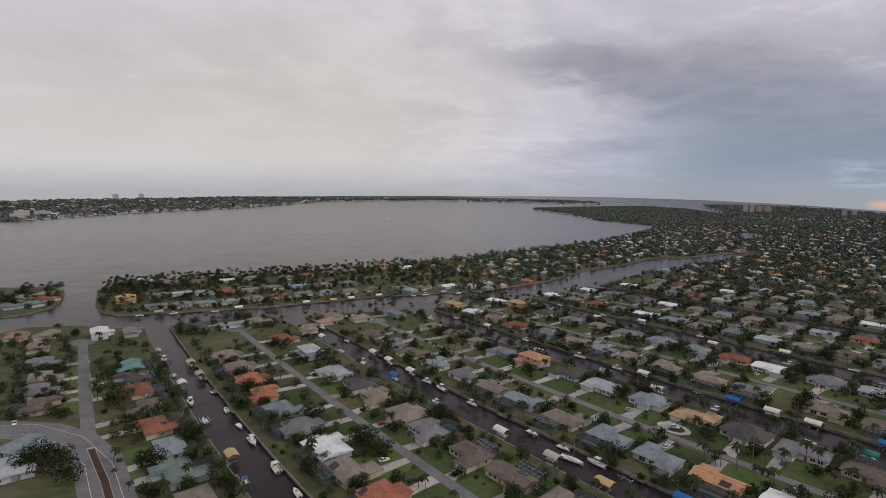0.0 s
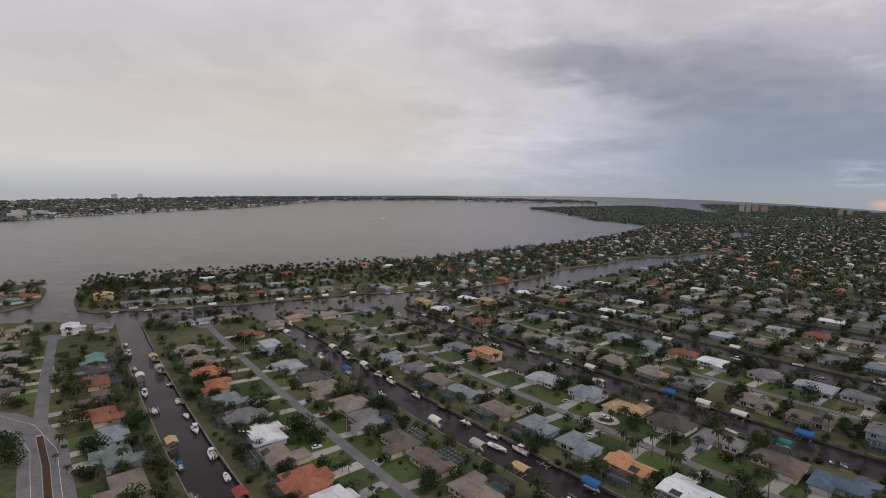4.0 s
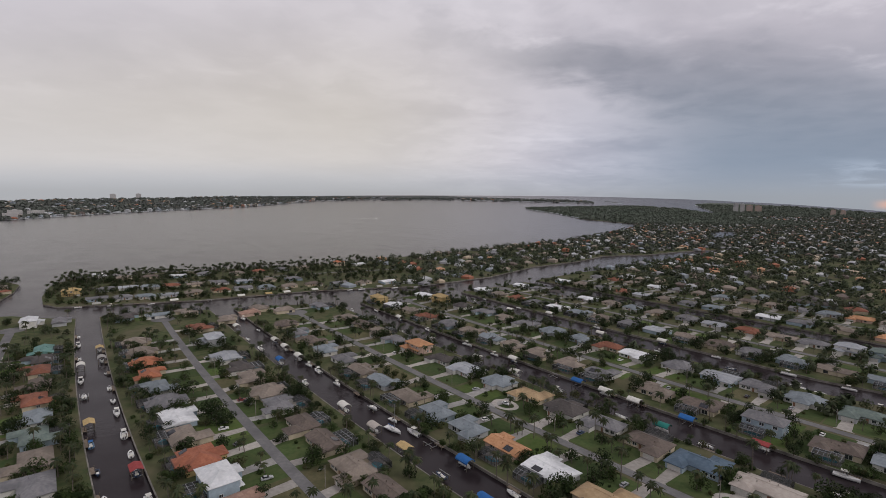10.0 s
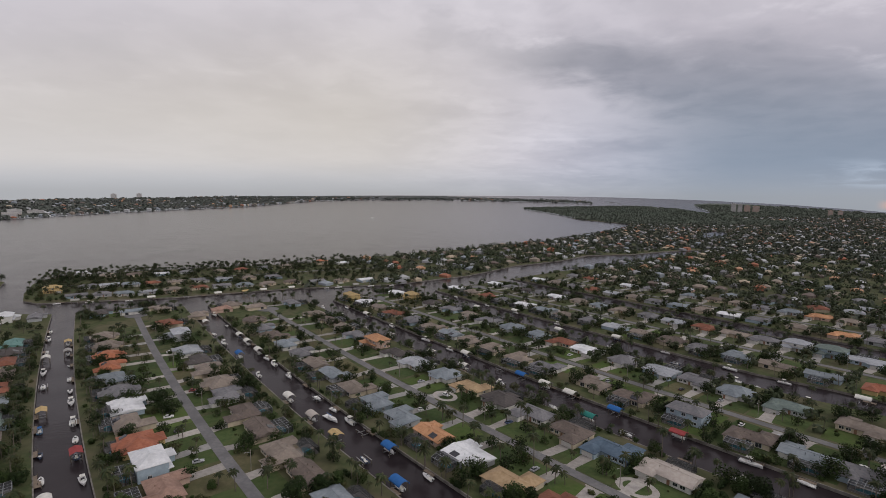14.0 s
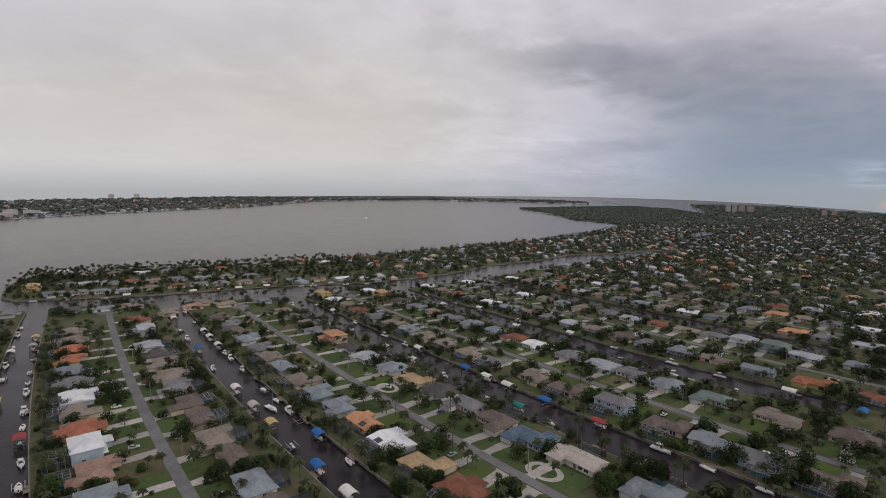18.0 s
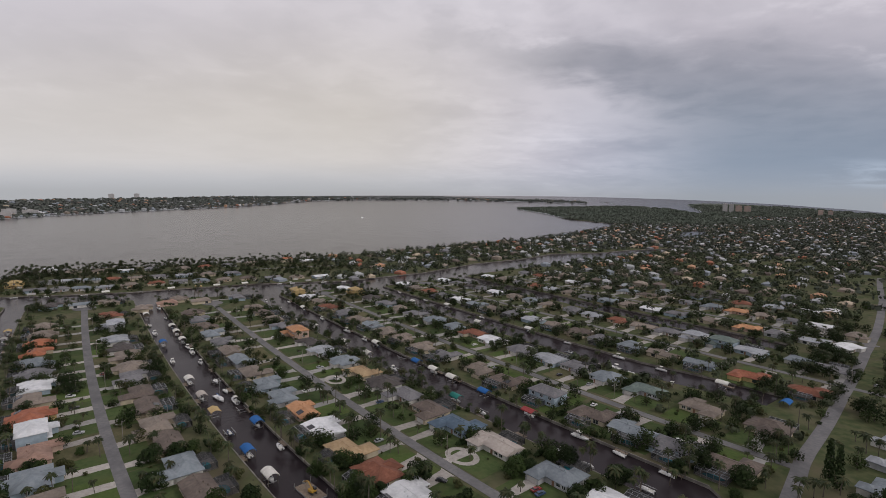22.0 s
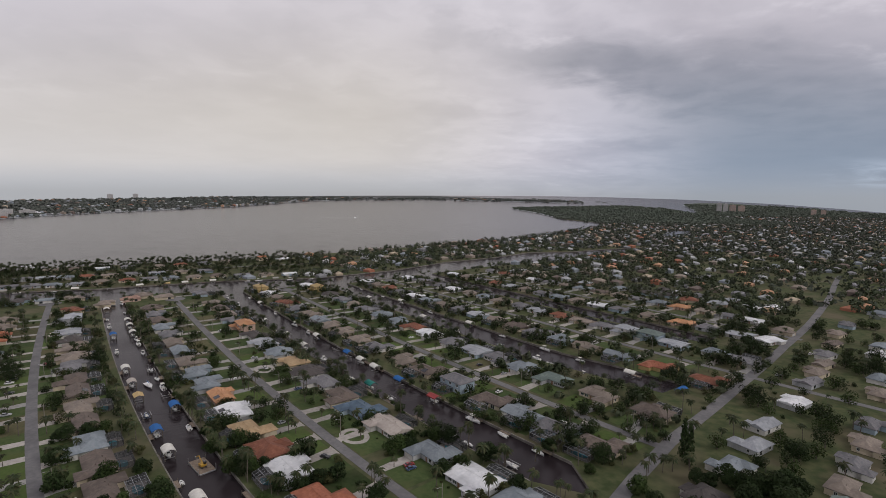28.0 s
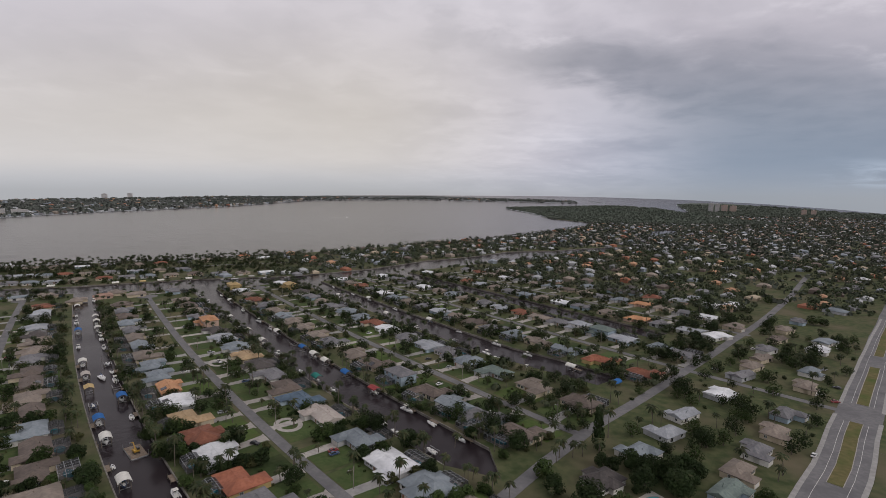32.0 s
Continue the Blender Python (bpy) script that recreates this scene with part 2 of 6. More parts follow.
def block(name, corners, label, step=20.0):
    """A block of land with sea walls, its corners given on the plan."""
    pts = []
    for (a, c), (a2, c2) in zip(corners, corners[1:] + corners[:1]):
        n = max(1, int(math.hypot(a2 - a, c2 - c) / step))
        pts += [plan(a + (a2 - a) * i / n, c + (c2 - c) * i / n) for i in range(n)]
    bm = bmesh.new()
    slab(bm, ccw(pts), -3.0, 0.0)
    return tagged(part(name, bm, (GRASS, SEAWALL)), label, "land", kind="structure")


def ribbon(name, pts, width, z, mat, label, category="road", step=12.0):
    """A strip of paving along a line of plan points."""
    line = []
    for (a, c), (a2, c2) in zip(pts, pts[1:]):
        n = max(1, int(math.hypot(a2 - a, c2 - c) / step))
        line += [Vector(plan(a + (a2 - a) * i / n, c + (c2 - c) * i / n)) for i in range(n)]
    line.append(Vector(plan(*pts[-1])))
    bm = bmesh.new()
    prev = None
    for i, p in enumerate(line):
        d = (line[min(i + 1, len(line) - 1)] - line[max(i - 1, 0)]).normalized()
        o = Vector((-d.y, d.x)) * width / 2
        cur = (bm.verts.new((*(p + o), z)), bm.verts.new((*(p - o), z)), bm.verts.new((*(p - o), z - 0.12)), bm.verts.new((*(p + o), z - 0.12)))
        if prev:
            bm.faces.new((prev[0], prev[1], cur[1], cur[0]))
            bm.faces.new((prev[1], prev[2], cur[2], cur[1]))
            bm.faces.new((cur[3], prev[3], prev[0], cur[0]))
        prev = cur
    bmesh.ops.recalc_face_normals(bm, faces=bm.faces)
    if sum(f.normal.z * f.calc_area() for f in bm.faces) < 0:
        bmesh.ops.reverse_faces(bm, faces=bm.faces)
    return tagged(part(name, bm, mat), label, category, kind="structure")


# ------------------------------------------------------------------ water and land
bm = bmesh.new()
nseg = 72
mid = bm.verts.new((90, 0, -1.3))
rim = [bm.verts.new((90 + 2470 * math.sin(2 * math.pi * i / nseg), -20 + 2470 * math.cos(2 * math.pi * i / nseg), -1.3)) for i in range(nseg)]
for i in range(nseg):
    bm.faces.new((mid, rim[(i + 1) % nseg], rim[i]))
tagged(part("water", bm, WATER), "dark grey river and canal water with small ripples", "water", kind="structure")

STREETS = (103, 209, 316, 436, 548)
block("ground_west", [(-420, -140), (-468, -78), (-466, -30), (-448, 6), (-440, 30), (170, 30), (170, -140)], "grassy lots beside the canal, with a concrete sea wall")
block("ground_first", [(-441, 51), (-448, 97), (-436, 147), (170, 147), (170, 51)], "long grassy block of lots with concrete sea walls")
block("ground_second", [(-432, 167), (-421, 228), (-410, 252), (52, 252), (75, 262), (170, 262), (170, 167)], "long grassy block of lots with concrete sea walls")
block("ground_third", [(-405, 276), (-400, 363), (-60, 363), (30, 374), (30, 396), (170, 396), (170, 262), (75, 262), (52, 276)], "long grassy block of lots with concrete sea walls")
block("ground_fourth", [(-400, 387), (-405, 440), (-412, 484), (-10, 484), (-10, 505), (400, 505), (400, 396), (30, 396), (-20, 393), (-60, 387)], "grassy block of lots with concrete sea walls")
SHORE = [plan(-672, 8), plan(-684, 50), (-324, 640), (-250, 678), (-144, 729), (-66, 787), (5, 862), (104, 956), (228, 1082), (337, 1177), (390, 1275), (522, 1441), (703, 1739), (784, 1946)]
FAR_SHORE = [(808, 1978), (707, 2257), (672, 2450)] + [(90 + 2540 * math.sin(radians(d)), -20 + 2540 * math.cos(radians(d))) for d in range(14, 101, 3)]
BASIN = [(761, 1326), (813, 1330), (919, 1477), (974, 1626), (899, 1598), (828, 1457)]
LAGOON_SOUTH = [(227, 662), (274, 705), (352, 767), (438, 843), (540, 924), (651, 1005)]
LAGOON_NORTH = [(631, 1039), (523, 988), (450, 933), (360, 906), (291, 822), (209, 752), (135, 651)]


def land(name, outline, label):
    pts = []
    for p, q in zip(outline, outline[1:] + outline[:1]):
        n = max(1, int((Vector(q) - Vector(p)).length / 60))
        pts += [(p[0] + (q[0] - p[0]) * i / n, p[1] + (q[1] - p[1]) * i / n) for i in range(n)]
    bm = bmesh.new()
    slab(bm, ccw(pts), -3.0, 0.0)
    return tagged(part(name, bm, (GRASS, SEAWALL)), label, "land", kind="structure")


EAST = [plan(-10, 505), plan(-415, 505)] + LAGOON_SOUTH + LAGOON_NORTH + [plan(-455, 371), plan(-484, 269), plan(-486, 146), plan(-497, 57), plan(-500, 10), plan(-516, -6), plan(-560, -12), plan(-630, -10)] + SHORE + FAR_SHORE + [(1150, 330), plan(400, 505)]
land("ground_east", EAST, "wide built-up land that runs out into a point along the river")
bm = bmesh.new()
slab(bm, ccw([(-140, -450), (1500, -450), (1500, 350), (480, 350), (410, 110), (400, 10), (-140, 10)]), -3.2, -0.06)
tagged(part("ground_south", bm, (GRASS, SEAWALL)), "plain grassy land where the canals end", "land", kind="structure")
bm = bmesh.new()
bm.faces.new([bm.verts.new((x, y, 0.06)) for x, y in BASIN])
tagged(part("water_basin", bm, WATER), "small basin of grey water among the houses", "water", kind="structure")
block("ground_islet", [(-522, -94), (-557, -60), (-600, -53), (-655, -56), (-690, -90), (-690, -240), (-520, -240), (-512, -140)], "small built-up point of land in the river")

for c in STREETS:
    end = 160 if c < 300 else (72 if c < 400 else (146 if c < 500 else 42))
    ribbon("road", [(-405 if c < 110 else -385, c), (end, c)], 4.8, 0.11, ASPHALT, "narrow grey asphalt residential street")
ribbon("road_cross", [(176, 178), (110, 232), (86, 254), (77, 285), (69, 322), (60, 375), (52, 420), (45, 470), (38, 520), (30, 600), (10, 760), (-30, 1000)], 6.0, 0.125, ASPHALT, "grey asphalt street that crosses the blocks")
ribbon("boulevard_west", [(-262, -140), (-255, -70), (-247, -46), (-233, -31), (-208, -22), (-100, -20), (160, -20)], 17.0, 0.125, ASPHALT, "curved grey asphalt avenue with two carriageways")
ribbon("road_west", [(-402, -23), (-330, -23), (-238, -24)], 5.8, 0.11, ASPHALT, "grey asphalt residential street")
BOULEVARD = ((250, 182), (340, 169), (369, 165), (408, 157), (436, 153), (481, 147), (547, 141), (620, 138), (716, 141), (819, 152))


def boulevard(c, off=0.0):
    """Plan point on the boulevard's centre line, or off metres beside it."""
    for (c0, a0), (c1, a1) in zip(BOULEVARD, BOULEVARD[1:]):
        if c <= c1:
            break
    return a0 + (a1 - a0) * (c - c0) / (c1 - c0) + off, c


ribbon("boulevard_east", [boulevard(c) for c, _ in BOULEVARD], 19.0, 0.14, ASPHALT, "wide grey asphalt boulevard with two carriageways")
for c, a0, a1 in ((30, -438, 165), (51, -438, 165), (147, -434, 165), (167, -430, 165), (252, -408, 52), (276, -404, 52), (363, -398, -60), (387, -398, -60)):
    ribbon("seawall_cap", [(a0, c), (a1, c)], 0.5, 0.12, SEAWALL, "worn concrete cap of a sea wall along the canal", "sea wall")
MULCH = material("median_mulch", (0.050, 0.034, 0.024), (0.085, 0.050, 0.034), 0.8, 0.95, spec=0.1)
DRY = material("dry_grass", (0.10, 0.095, 0.04), (0.15, 0.125, 0.06), 0.4, 0.95, third=(0.075, 0.10, 0.03), scale2=0.08, spec=0.1)
PAINT = material("road_paint", (0.62, 0.62, 0.6), (0.5, 0.5, 0.48), 1.5, 0.8)
SIDEWALK = material("sidewalk_concrete", (0.25, 0.245, 0.235), (0.32, 0.315, 0.30), 0.4, 0.9, spec=0.2)
ribbon("median_kerb", [(-224, -24.2), (-190, -21), (-118, -20)], 3.0, 0.20, CONCRETE, "pale concrete kerb round the mulched median", "kerb")
ribbon("median", [(-222, -24), (-190, -21), (-120, -20)], 2.4, 0.24, MULCH, "brown mulched median of the avenue", "median")
for n0, n1 in ((352, 424), (452, 530), (560, 690)):
    line = [boulevard(n0 + (n1 - n0) * k / 4) for k in range(5)]
    ribbon("median_kerb", line, 5.6, 0.20, CONCRETE, "pale concrete kerb round the grassy median", "kerb")
    ribbon("median", line, 5.0, 0.25, DRY, "dry grassy median of the boulevard", "median")
for off in (-11.2, 11.2):
    for n0, n1 in ((256, 430), (446, 700)):
        ribbon("pavement", [boulevard(n0 + (n1 - n0) * k / 8, off) for k in range(9)], 1.8, 0.17, SIDEWALK, "pale concrete footpath beside the boulevard", "pavement")
for off in (-6.0, 6.0):
    for n0, n1 in ((256, 424), (452, 700)):
        ribbon("road_marking", [boulevard(n0 + (n1 - n0) * k / 8, off * 0.98) for k in range(9)], 0.14, 0.148, PAINT, "white painted lane line on the boulevard", "road marking")
for off in (-6.0, 6.0):
    ribbon("road_marking", [(-256 + off, -100), (-251 + off, -52 - off * 0.4), (-233 + off * 0.7, -31 - off * 0.7), (-206, -22 - off), (-100, -20 - off)], 0.16, 0.14, PAINT, "white painted lane line on the avenue", "road marking")

# ------------------------------------------------------------------ house kinds
ROOF = {}
for key, one, two in (("grey", (0.155, 0.155, 0.165), (0.215, 0.21, 0.215)), ("slate", (0.19, 0.225, 0.25), (0.25, 0.28, 0.30)), ("pale", (0.32, 0.34, 0.37), (0.40, 0.42, 0.44)),
                      ("white", (0.66, 0.68, 0.70), (0.78, 0.79, 0.80)), ("tan", (0.215, 0.18, 0.15), (0.28, 0.235, 0.195)), ("brown", (0.125, 0.10, 0.085), (0.175, 0.14, 0.118)),
                      ("dark", (0.065, 0.058, 0.056), (0.10, 0.088, 0.082)), ("orange", (0.38, 0.135, 0.07), (0.48, 0.19, 0.10)), ("rust", (0.20, 0.075, 0.045), (0.28, 0.115, 0.07)),
                      ("terracotta", (0.30, 0.105, 0.060), (0.39, 0.150, 0.088)), ("peach", (0.48, 0.24, 0.12), (0.58, 0.32, 0.17)), ("beige", (0.37, 0.26, 0.145), (0.46, 0.335, 0.20)), ("pink", (0.28, 0.175, 0.135), (0.36, 0.235, 0.18)),
                      ("cream", (0.42, 0.37, 0.33), (0.50, 0.45, 0.40)), ("blue", (0.075, 0.115, 0.16), (0.105, 0.15, 0.20)), ("green", (0.13, 0.17, 0.155), (0.18, 0.225, 0.20)),
                      ("teal", (0.10, 0.22, 0.20), (0.15, 0.28, 0.25)), ("yellow", (0.42, 0.30, 0.13), (0.52, 0.39, 0.19))):
    one, two = (tuple(v * 0.86 for v in q) for q in (one, two))
    ROOF[key] = material("roof_" + key, one, two, 0.9, 0.75, bump=0.3, third=tuple(v * 0.72 for v in one), scale2=0.16, per_object=0.12, spec=0.3)
ROOF_WORD = dict(grey="grey shingle", slate="blue-grey shingle", pale="pale grey metal", white="white metal", tan="tan shingle", brown="brown shingle", dark="dark brown tile", orange="orange terracotta tile",
                 rust="rust-red tile", terracotta="worn terracotta tile", peach="light orange tile", beige="beige tile", pink="pinkish tile", cream="cream tile", blue="dark blue metal", green="grey-green shingle", teal="teal metal", yellow="ochre tile")
WALLS = [material("stucco_" + k, c, tuple(v * 0.88 for v in c), 0.7, 0.9, spec=0.2, third=tuple(v * 0.75 for v in c), scale2=0.3) for k, c in
         (("white", (0.62, 0.61, 0.58)), ("sand", (0.52, 0.45, 0.34)), ("grey", (0.42, 0.43, 0.44)), ("yellow", (0.50, 0.38, 0.18)), ("pink", (0.52, 0.38, 0.31)), ("blue", (0.34, 0.42, 0.48)))]
TRIM = material("white_trim", (0.66, 0.66, 0.64), (0.56, 0.56, 0.54), 2.0, 0.7)
GLASS = material("window_glass", (0.03, 0.035, 0.04), rough=0.06, spec=0.8)
GARAGE = material("garage_door_paint", (0.55, 0.54, 0.51), (0.48, 0.47, 0.44), 1.0, 0.6)
DOORP = material("front_door_paint", (0.16, 0.08, 0.05), (0.22, 0.12, 0.07), 2.0, 0.5)
ALU = material("cage_aluminium", (0.30, 0.31, 0.32), (0.24, 0.25, 0.26), 2.0, 0.45, metal=0.4)
BRONZE = material("cage_bronze", (0.045, 0.04, 0.038), (0.06, 0.055, 0.05), 2.0, 0.5, metal=0.3)
POOL = material("pool_water", (0.05, 0.30, 0.38), (0.07, 0.36, 0.44), 0.8, 0.08)
DECK = material("pool_deck", (0.40, 0.37, 0.33), (0.47, 0.44, 0.40), 0.7, 0.85)
SOLAR = material("solar_panel", (0.012, 0.013, 0.018), (0.02, 0.022, 0.03), 1.5, 0.2)


def screen_material():
    m = bpy.data.materials.new("insect_screen")
    m.use_nodes = True
    nt = m.node_tree
    bsdf, end = nt.nodes["Principled BSDF"], nt.nodes["Material Output"]
    bsdf.inputs["Base Color"].default_value, bsdf.inputs["Roughness"].default_value = (0.03, 0.032, 0.034, 1), 0.8
    clear, mixed = nt.nodes.new("ShaderNodeBsdfTransparent"), nt.nodes.new("ShaderNodeMixShader")
    mixed.inputs[0].default_value = 0.70
    nt.links.new(clear.outputs[0], mixed.inputs[1])
    nt.links.new(bsdf.outputs[0], mixed.inputs[2])
    nt.links.new(mixed.outputs[0], end.inputs[0])
    return m


SCREEN = screen_material()


def hip_roof(bm, x0, x1, y0, y1, z, pitch=0.40, over=0.6, gable=False):
    """A hipped (or gabled) roof with a fascia over a rectangle of walls, eaves at height z."""
    x0, x1, y0, y1 = x0 - over, x1 + over, y0 - over, y1 + over
    w, d = x1 - x0, y1 - y0
    h = min(w, d) / 2
    k = 0.12 if gable else h
    if w >= d:
        r0, r1 = (x0 + k, (y0 + y1) / 2), (x1 - k, (y0 + y1) / 2)
    else:
        r0, r1 = ((x0 + x1) / 2, y0 + k), ((x0 + x1) / 2, y1 - k)
    t = z + h * pitch
    low = [bm.verts.new((x, y, z - 0.22)) for x, y in ((x0, y0), (x1, y0), (x1, y1), (x0, y1))]
    e = [bm.verts.new((x, y, z)) for x, y in ((x0, y0), (x1, y0), (x1, y1), (x0, y1))]
    a, b = bm.verts.new((*r0, t)), bm.verts.new((*r1, t))
    for i in range(4):
        bm.faces.new((low[i], low[(i + 1) % 4], e[(i + 1) % 4], e[i]))
    bm.faces.new(low[::-1])
    if w >= d:
        faces = ((e[0], e[1], b, a), (e[2], e[3], a, b), (e[1], e[2], b), (e[3], e[0], a))
    else:
        faces = ((e[1], e[2], b, a), (e[3], e[0], a, b), (e[0], e[1], a), (e[2], e[3], b))
    for f in faces:
        bm.faces.new(f)
    # raised cap along the ridge
    if (Vector(r1) - Vector(r0)).length > 1:
        if w >= d:
            box(bm, r0[0], r1[0], r0[1] - 0.16, r0[1] + 0.16, t - 0.05, t + 0.07)
        else:
            box(bm, r0[0] - 0.16, r0[0] + 0.16, r0[1], r1[1], t - 0.05, t + 0.07)
    return t


def window(parent, x, y, z, w, h, axis, out, framed=True):
    """A window with a proud frame; axis 'y' faces along y."""
    for name, g, d, mat in (("window", 0.0, 0.05, GLASS), ("window_frame", 0.12, 0.03, TRIM))[:2 if framed else 1]:
        bm = bmesh.new()
        lo, hi = (0.0, d) if out > 0 else (-d, 0.0)
        if name == "window":
            if axis == "y":
                box(bm, x - w / 2, x + w / 2, y + lo, y + hi, z, z + h)
            else:
                box(bm, x + lo, x + hi, y - w / 2, y + w / 2, z, z + h)
            pane = part(name, bm, mat, parent)
        else:
            lo, hi = (0.0, 0.09) if out > 0 else (-0.09, 0.0)
            for u0, u1, v0, v1 in ((-w / 2 - g, w / 2 + g, z - g, z), (-w / 2 - g, w / 2 + g, z + h, z + h + g), (-w / 2 - g, -w / 2, z, z + h), (w / 2, w / 2 + g, z, z + h), (-0.05, 0.05, z, z + h)):
                if axis == "y":
                    box(bm, x + u0, x + u1, y + lo, y + hi, v0, v1)
                else:
                    box(bm, x + lo, x + hi, y + u0, y + u1, v0, v1)
            part(name, bm, mat, pane)


def house_kind(shape, flip, far=False):
    """One house, front towards +y; x runs along the street. Far ones have fewer openings."""
    root = new("house")
    f = -1 if flip else 1
    rects, top = [], 2.8
    gable = shape in ("ranch", "low")
    pitch = {"low": 0.16, "ranch": 0.30}.get(shape, 0.42)
    if shape == "ell":
        rects = [(-8.6, 8.6, -6.0, 4.0), (1.6, 8.6, 2.0, 9.6)]
    elif shape == "tee":
        rects = [(-8.8, 8.8, -4.6, 4.8), (-8.8, -2.2, -8.6, 0.0), (2.4, 8.8, 2.0, 9.0)]
    elif shape == "ranch":
        rects = [(-9.4, 9.4, -5.0, 4.6), (3.2, 9.4, 2.0, 7.6)]
    elif shape == "low":
        rects = [(-9.2, 9.2, -6.6, 6.6), (-9.2, -2.0, 4.0, 9.2)]
    elif shape == "cross":
        rects = [(-8.8, 8.8, -6.4, 6.0), (-3.6, 3.6, -9.0, 9.4)]
    elif shape == "two":
        rects, top = [(-8.4, 8.4, -5.6, 5.2), (2.0, 8.4, 2.0, 9.4)], 5.8
    wall, roof = bmesh.new(), bmesh.new()
    peak = 0
    for i, (x0, x1, y0, y1) in enumerate(rects):
        x0, x1 = sorted((x0 * f, x1 * f))
        z = top if i == 0 or shape != "two" else 3.0
        box(wall, x0, x1, y0, y1, -0.3, z - 0.02 - 0.013 * i)
        p = hip_roof(roof, x0, x1, y0, y1, z + 0.015 * i, pitch, 0.65, gable and i == 0)
        peak = max(peak, p)
        if gable and i == 0:
            mid_y = (y0 + y1) / 2
            for xx in (x0, x1):
                s = 0.15 if xx == x0 else -0.15
                v = [wall.verts.new(q) for q in ((xx, y0, z - 0.1), (xx, y1, z - 0.1), (xx, mid_y, p - 0.3), (xx + s, y0, z - 0.1), (xx + s, y1, z - 0.1), (xx + s, mid_y, p - 0.3))]
                for q in ((0, 1, 2), (5, 4, 3), (0, 2, 5, 3), (1, 4, 5, 2)):
                    wall.faces.new([v[k] for k in q])
    if shape == "two":
        hip_roof(roof, -8.4, 8.4, 5.2, 6.6, 3.0, 0.3, 0.4)
    # vents and stacks through the roof
    for vx, vy in ((-2.2, -1.6), (3.4, 1.2), (0.6, -2.4)):
        box(roof, vx * f - 0.16, vx * f + 0.16, vy - 0.16, vy + 0.16, top + 0.3, top + 1.9 if shape != "low" else top + 1.3)
    bmesh.ops.recalc_face_normals(wall, faces=wall.faces)
    bmesh.ops.recalc_face_normals(roof, faces=roof.faces)
    part("wall", wall, WALLS[0], root)
    part("roof", roof, ROOF["grey"], root)
    gx0, gx1, _, gy = rects[1][0], rects[1][1], 0, max(rects[1][3], rects[0][3])
    if shape in ("tee",):
        gx0, gx1, gy = 2.4, 8.8, 9.0
    gx = (gx0 + gx1) / 2 * f
    bm = bmesh.new()
    for k in range(4):
        box(bm, gx - 2.4, gx + 2.4, gy, gy + 0.05, 0.02 + 0.55 * k, 0.53 + 0.55 * k)
    part("garage_door", bm, GARAGE, root)
    bm = bmesh.new()
    fx = -1.5 * f if shape != "low" else 2.0 * f
    fy = rects[0][3] if shape != "cross" else 9.4
    if shape == "cross":
        fx = -2.6 * f
    box(bm, fx - 0.55, fx + 0.55, fy, fy + 0.06, 0, 2.15)
    part("front_door", bm, DOORP, root)
    for wx in (-6.6, -4.0):
        wf = wx * f if shape != "low" else -wx * f
        if far and wx < -5:
            continue
        window(root, wf, rects[0][3], 0.9, 1.7, 1.25, "y", 1, not far)
    back = rects[0][2]
    for wx, ww in ((-5.0 if shape not in ("tee",) else 0.5, 2.2), (4.5, 2.6)):
        if far and ww < 2.3:
            continue
        window(root, wx * f, back, 0.35 if ww > 2.3 else 0.9, ww, 1.9 if ww > 2.3 else 1.25, "y", -1, not far)
    for sx in (rects[0][0], rects[0][1]) if not far else ():
        window(root, sx, -1.5, 0.95, 1.3, 1.2, "x", 1 if sx > 0 else -1)
    if shape == "two":
        for wx in (-5.5, 0.0, 5.5) if not far else (0.0,):
            window(root, wx, back, 3.7, 1.8, 1.4, "y", -1)
            window(root, wx, rects[0][3], 3.9, 1.8, 1.3, "y", 1)
    return root


SHAPES = ("ell", "tee", "ranch", "low", "cross", "two")
KINDS = {(s, f, far): house_kind(s, f, far) for s in SHAPES for f in (False, True) for far in (False, True)}
USED = set()


def put(key_thing, m, used_key, **tags):
    """The first use takes the thing itself, later ones copies."""
    if used_key not in USED:
        USED.add(used_key)
        key_thing.matrix_world = m
        ob = key_thing
    else:
        ob = copy_thing(key_thing, m)
    return tagged(ob, **tags)


rng = random.Random(7)
SITES = []          # plan places that are taken, for the planting: a, c, radius


def swap(ob, name, mat):
    for o in ob.children:
        if o.name.split(".")[0] == name:
            o.material_slots[0].link = "OBJECT"
            o.material_slots[0].material = mat


for root in KINDS.values():
    for o in root.children:
        if o.name.split(".")[0] in ("wall", "roof"):
            o.material_slots[0].link = "OBJECT"
WALL_FOR = dict(terracotta=3, orange=1, rust=1, peach=4, beige=1, pink=4, cream=0, yellow=3, tan=1, brown=1)
WALL_WORD = ("white", "sand-coloured", "grey", "yellow", "pink", "pale blue")


def house(a, c, colour, shape, flip=False, turn=0.0, size=0.98):
    wi = WALL_FOR.get(colour, rng.choice((0, 0, 2, 5)))
    m = at(a, c, 0, turn) @ Matrix.Diagonal((size, size, 1, 1))
    label = "%s roof on a %s house with %s walls" % (ROOF_WORD[colour], "two-storey" if shape == "two" else "single-storey", WALL_WORD[wi])
    key = (shape, flip, c > 400 or a < -330)
    first = key not in USED
    ob = put(KINDS[key], m, key, label=label, category="house", group="houses along the streets")
    if not first:
        ob.matrix_basis = m
        for o in list(ob.children):
            if o.name.startswith("solar_panel"):
                bpy.data.objects.remove(o)
    swap(ob, "roof", ROOF[colour])
    swap(ob, "wall", WALLS[wi])
    SITES.append((a, c, 12.0))
    return ob


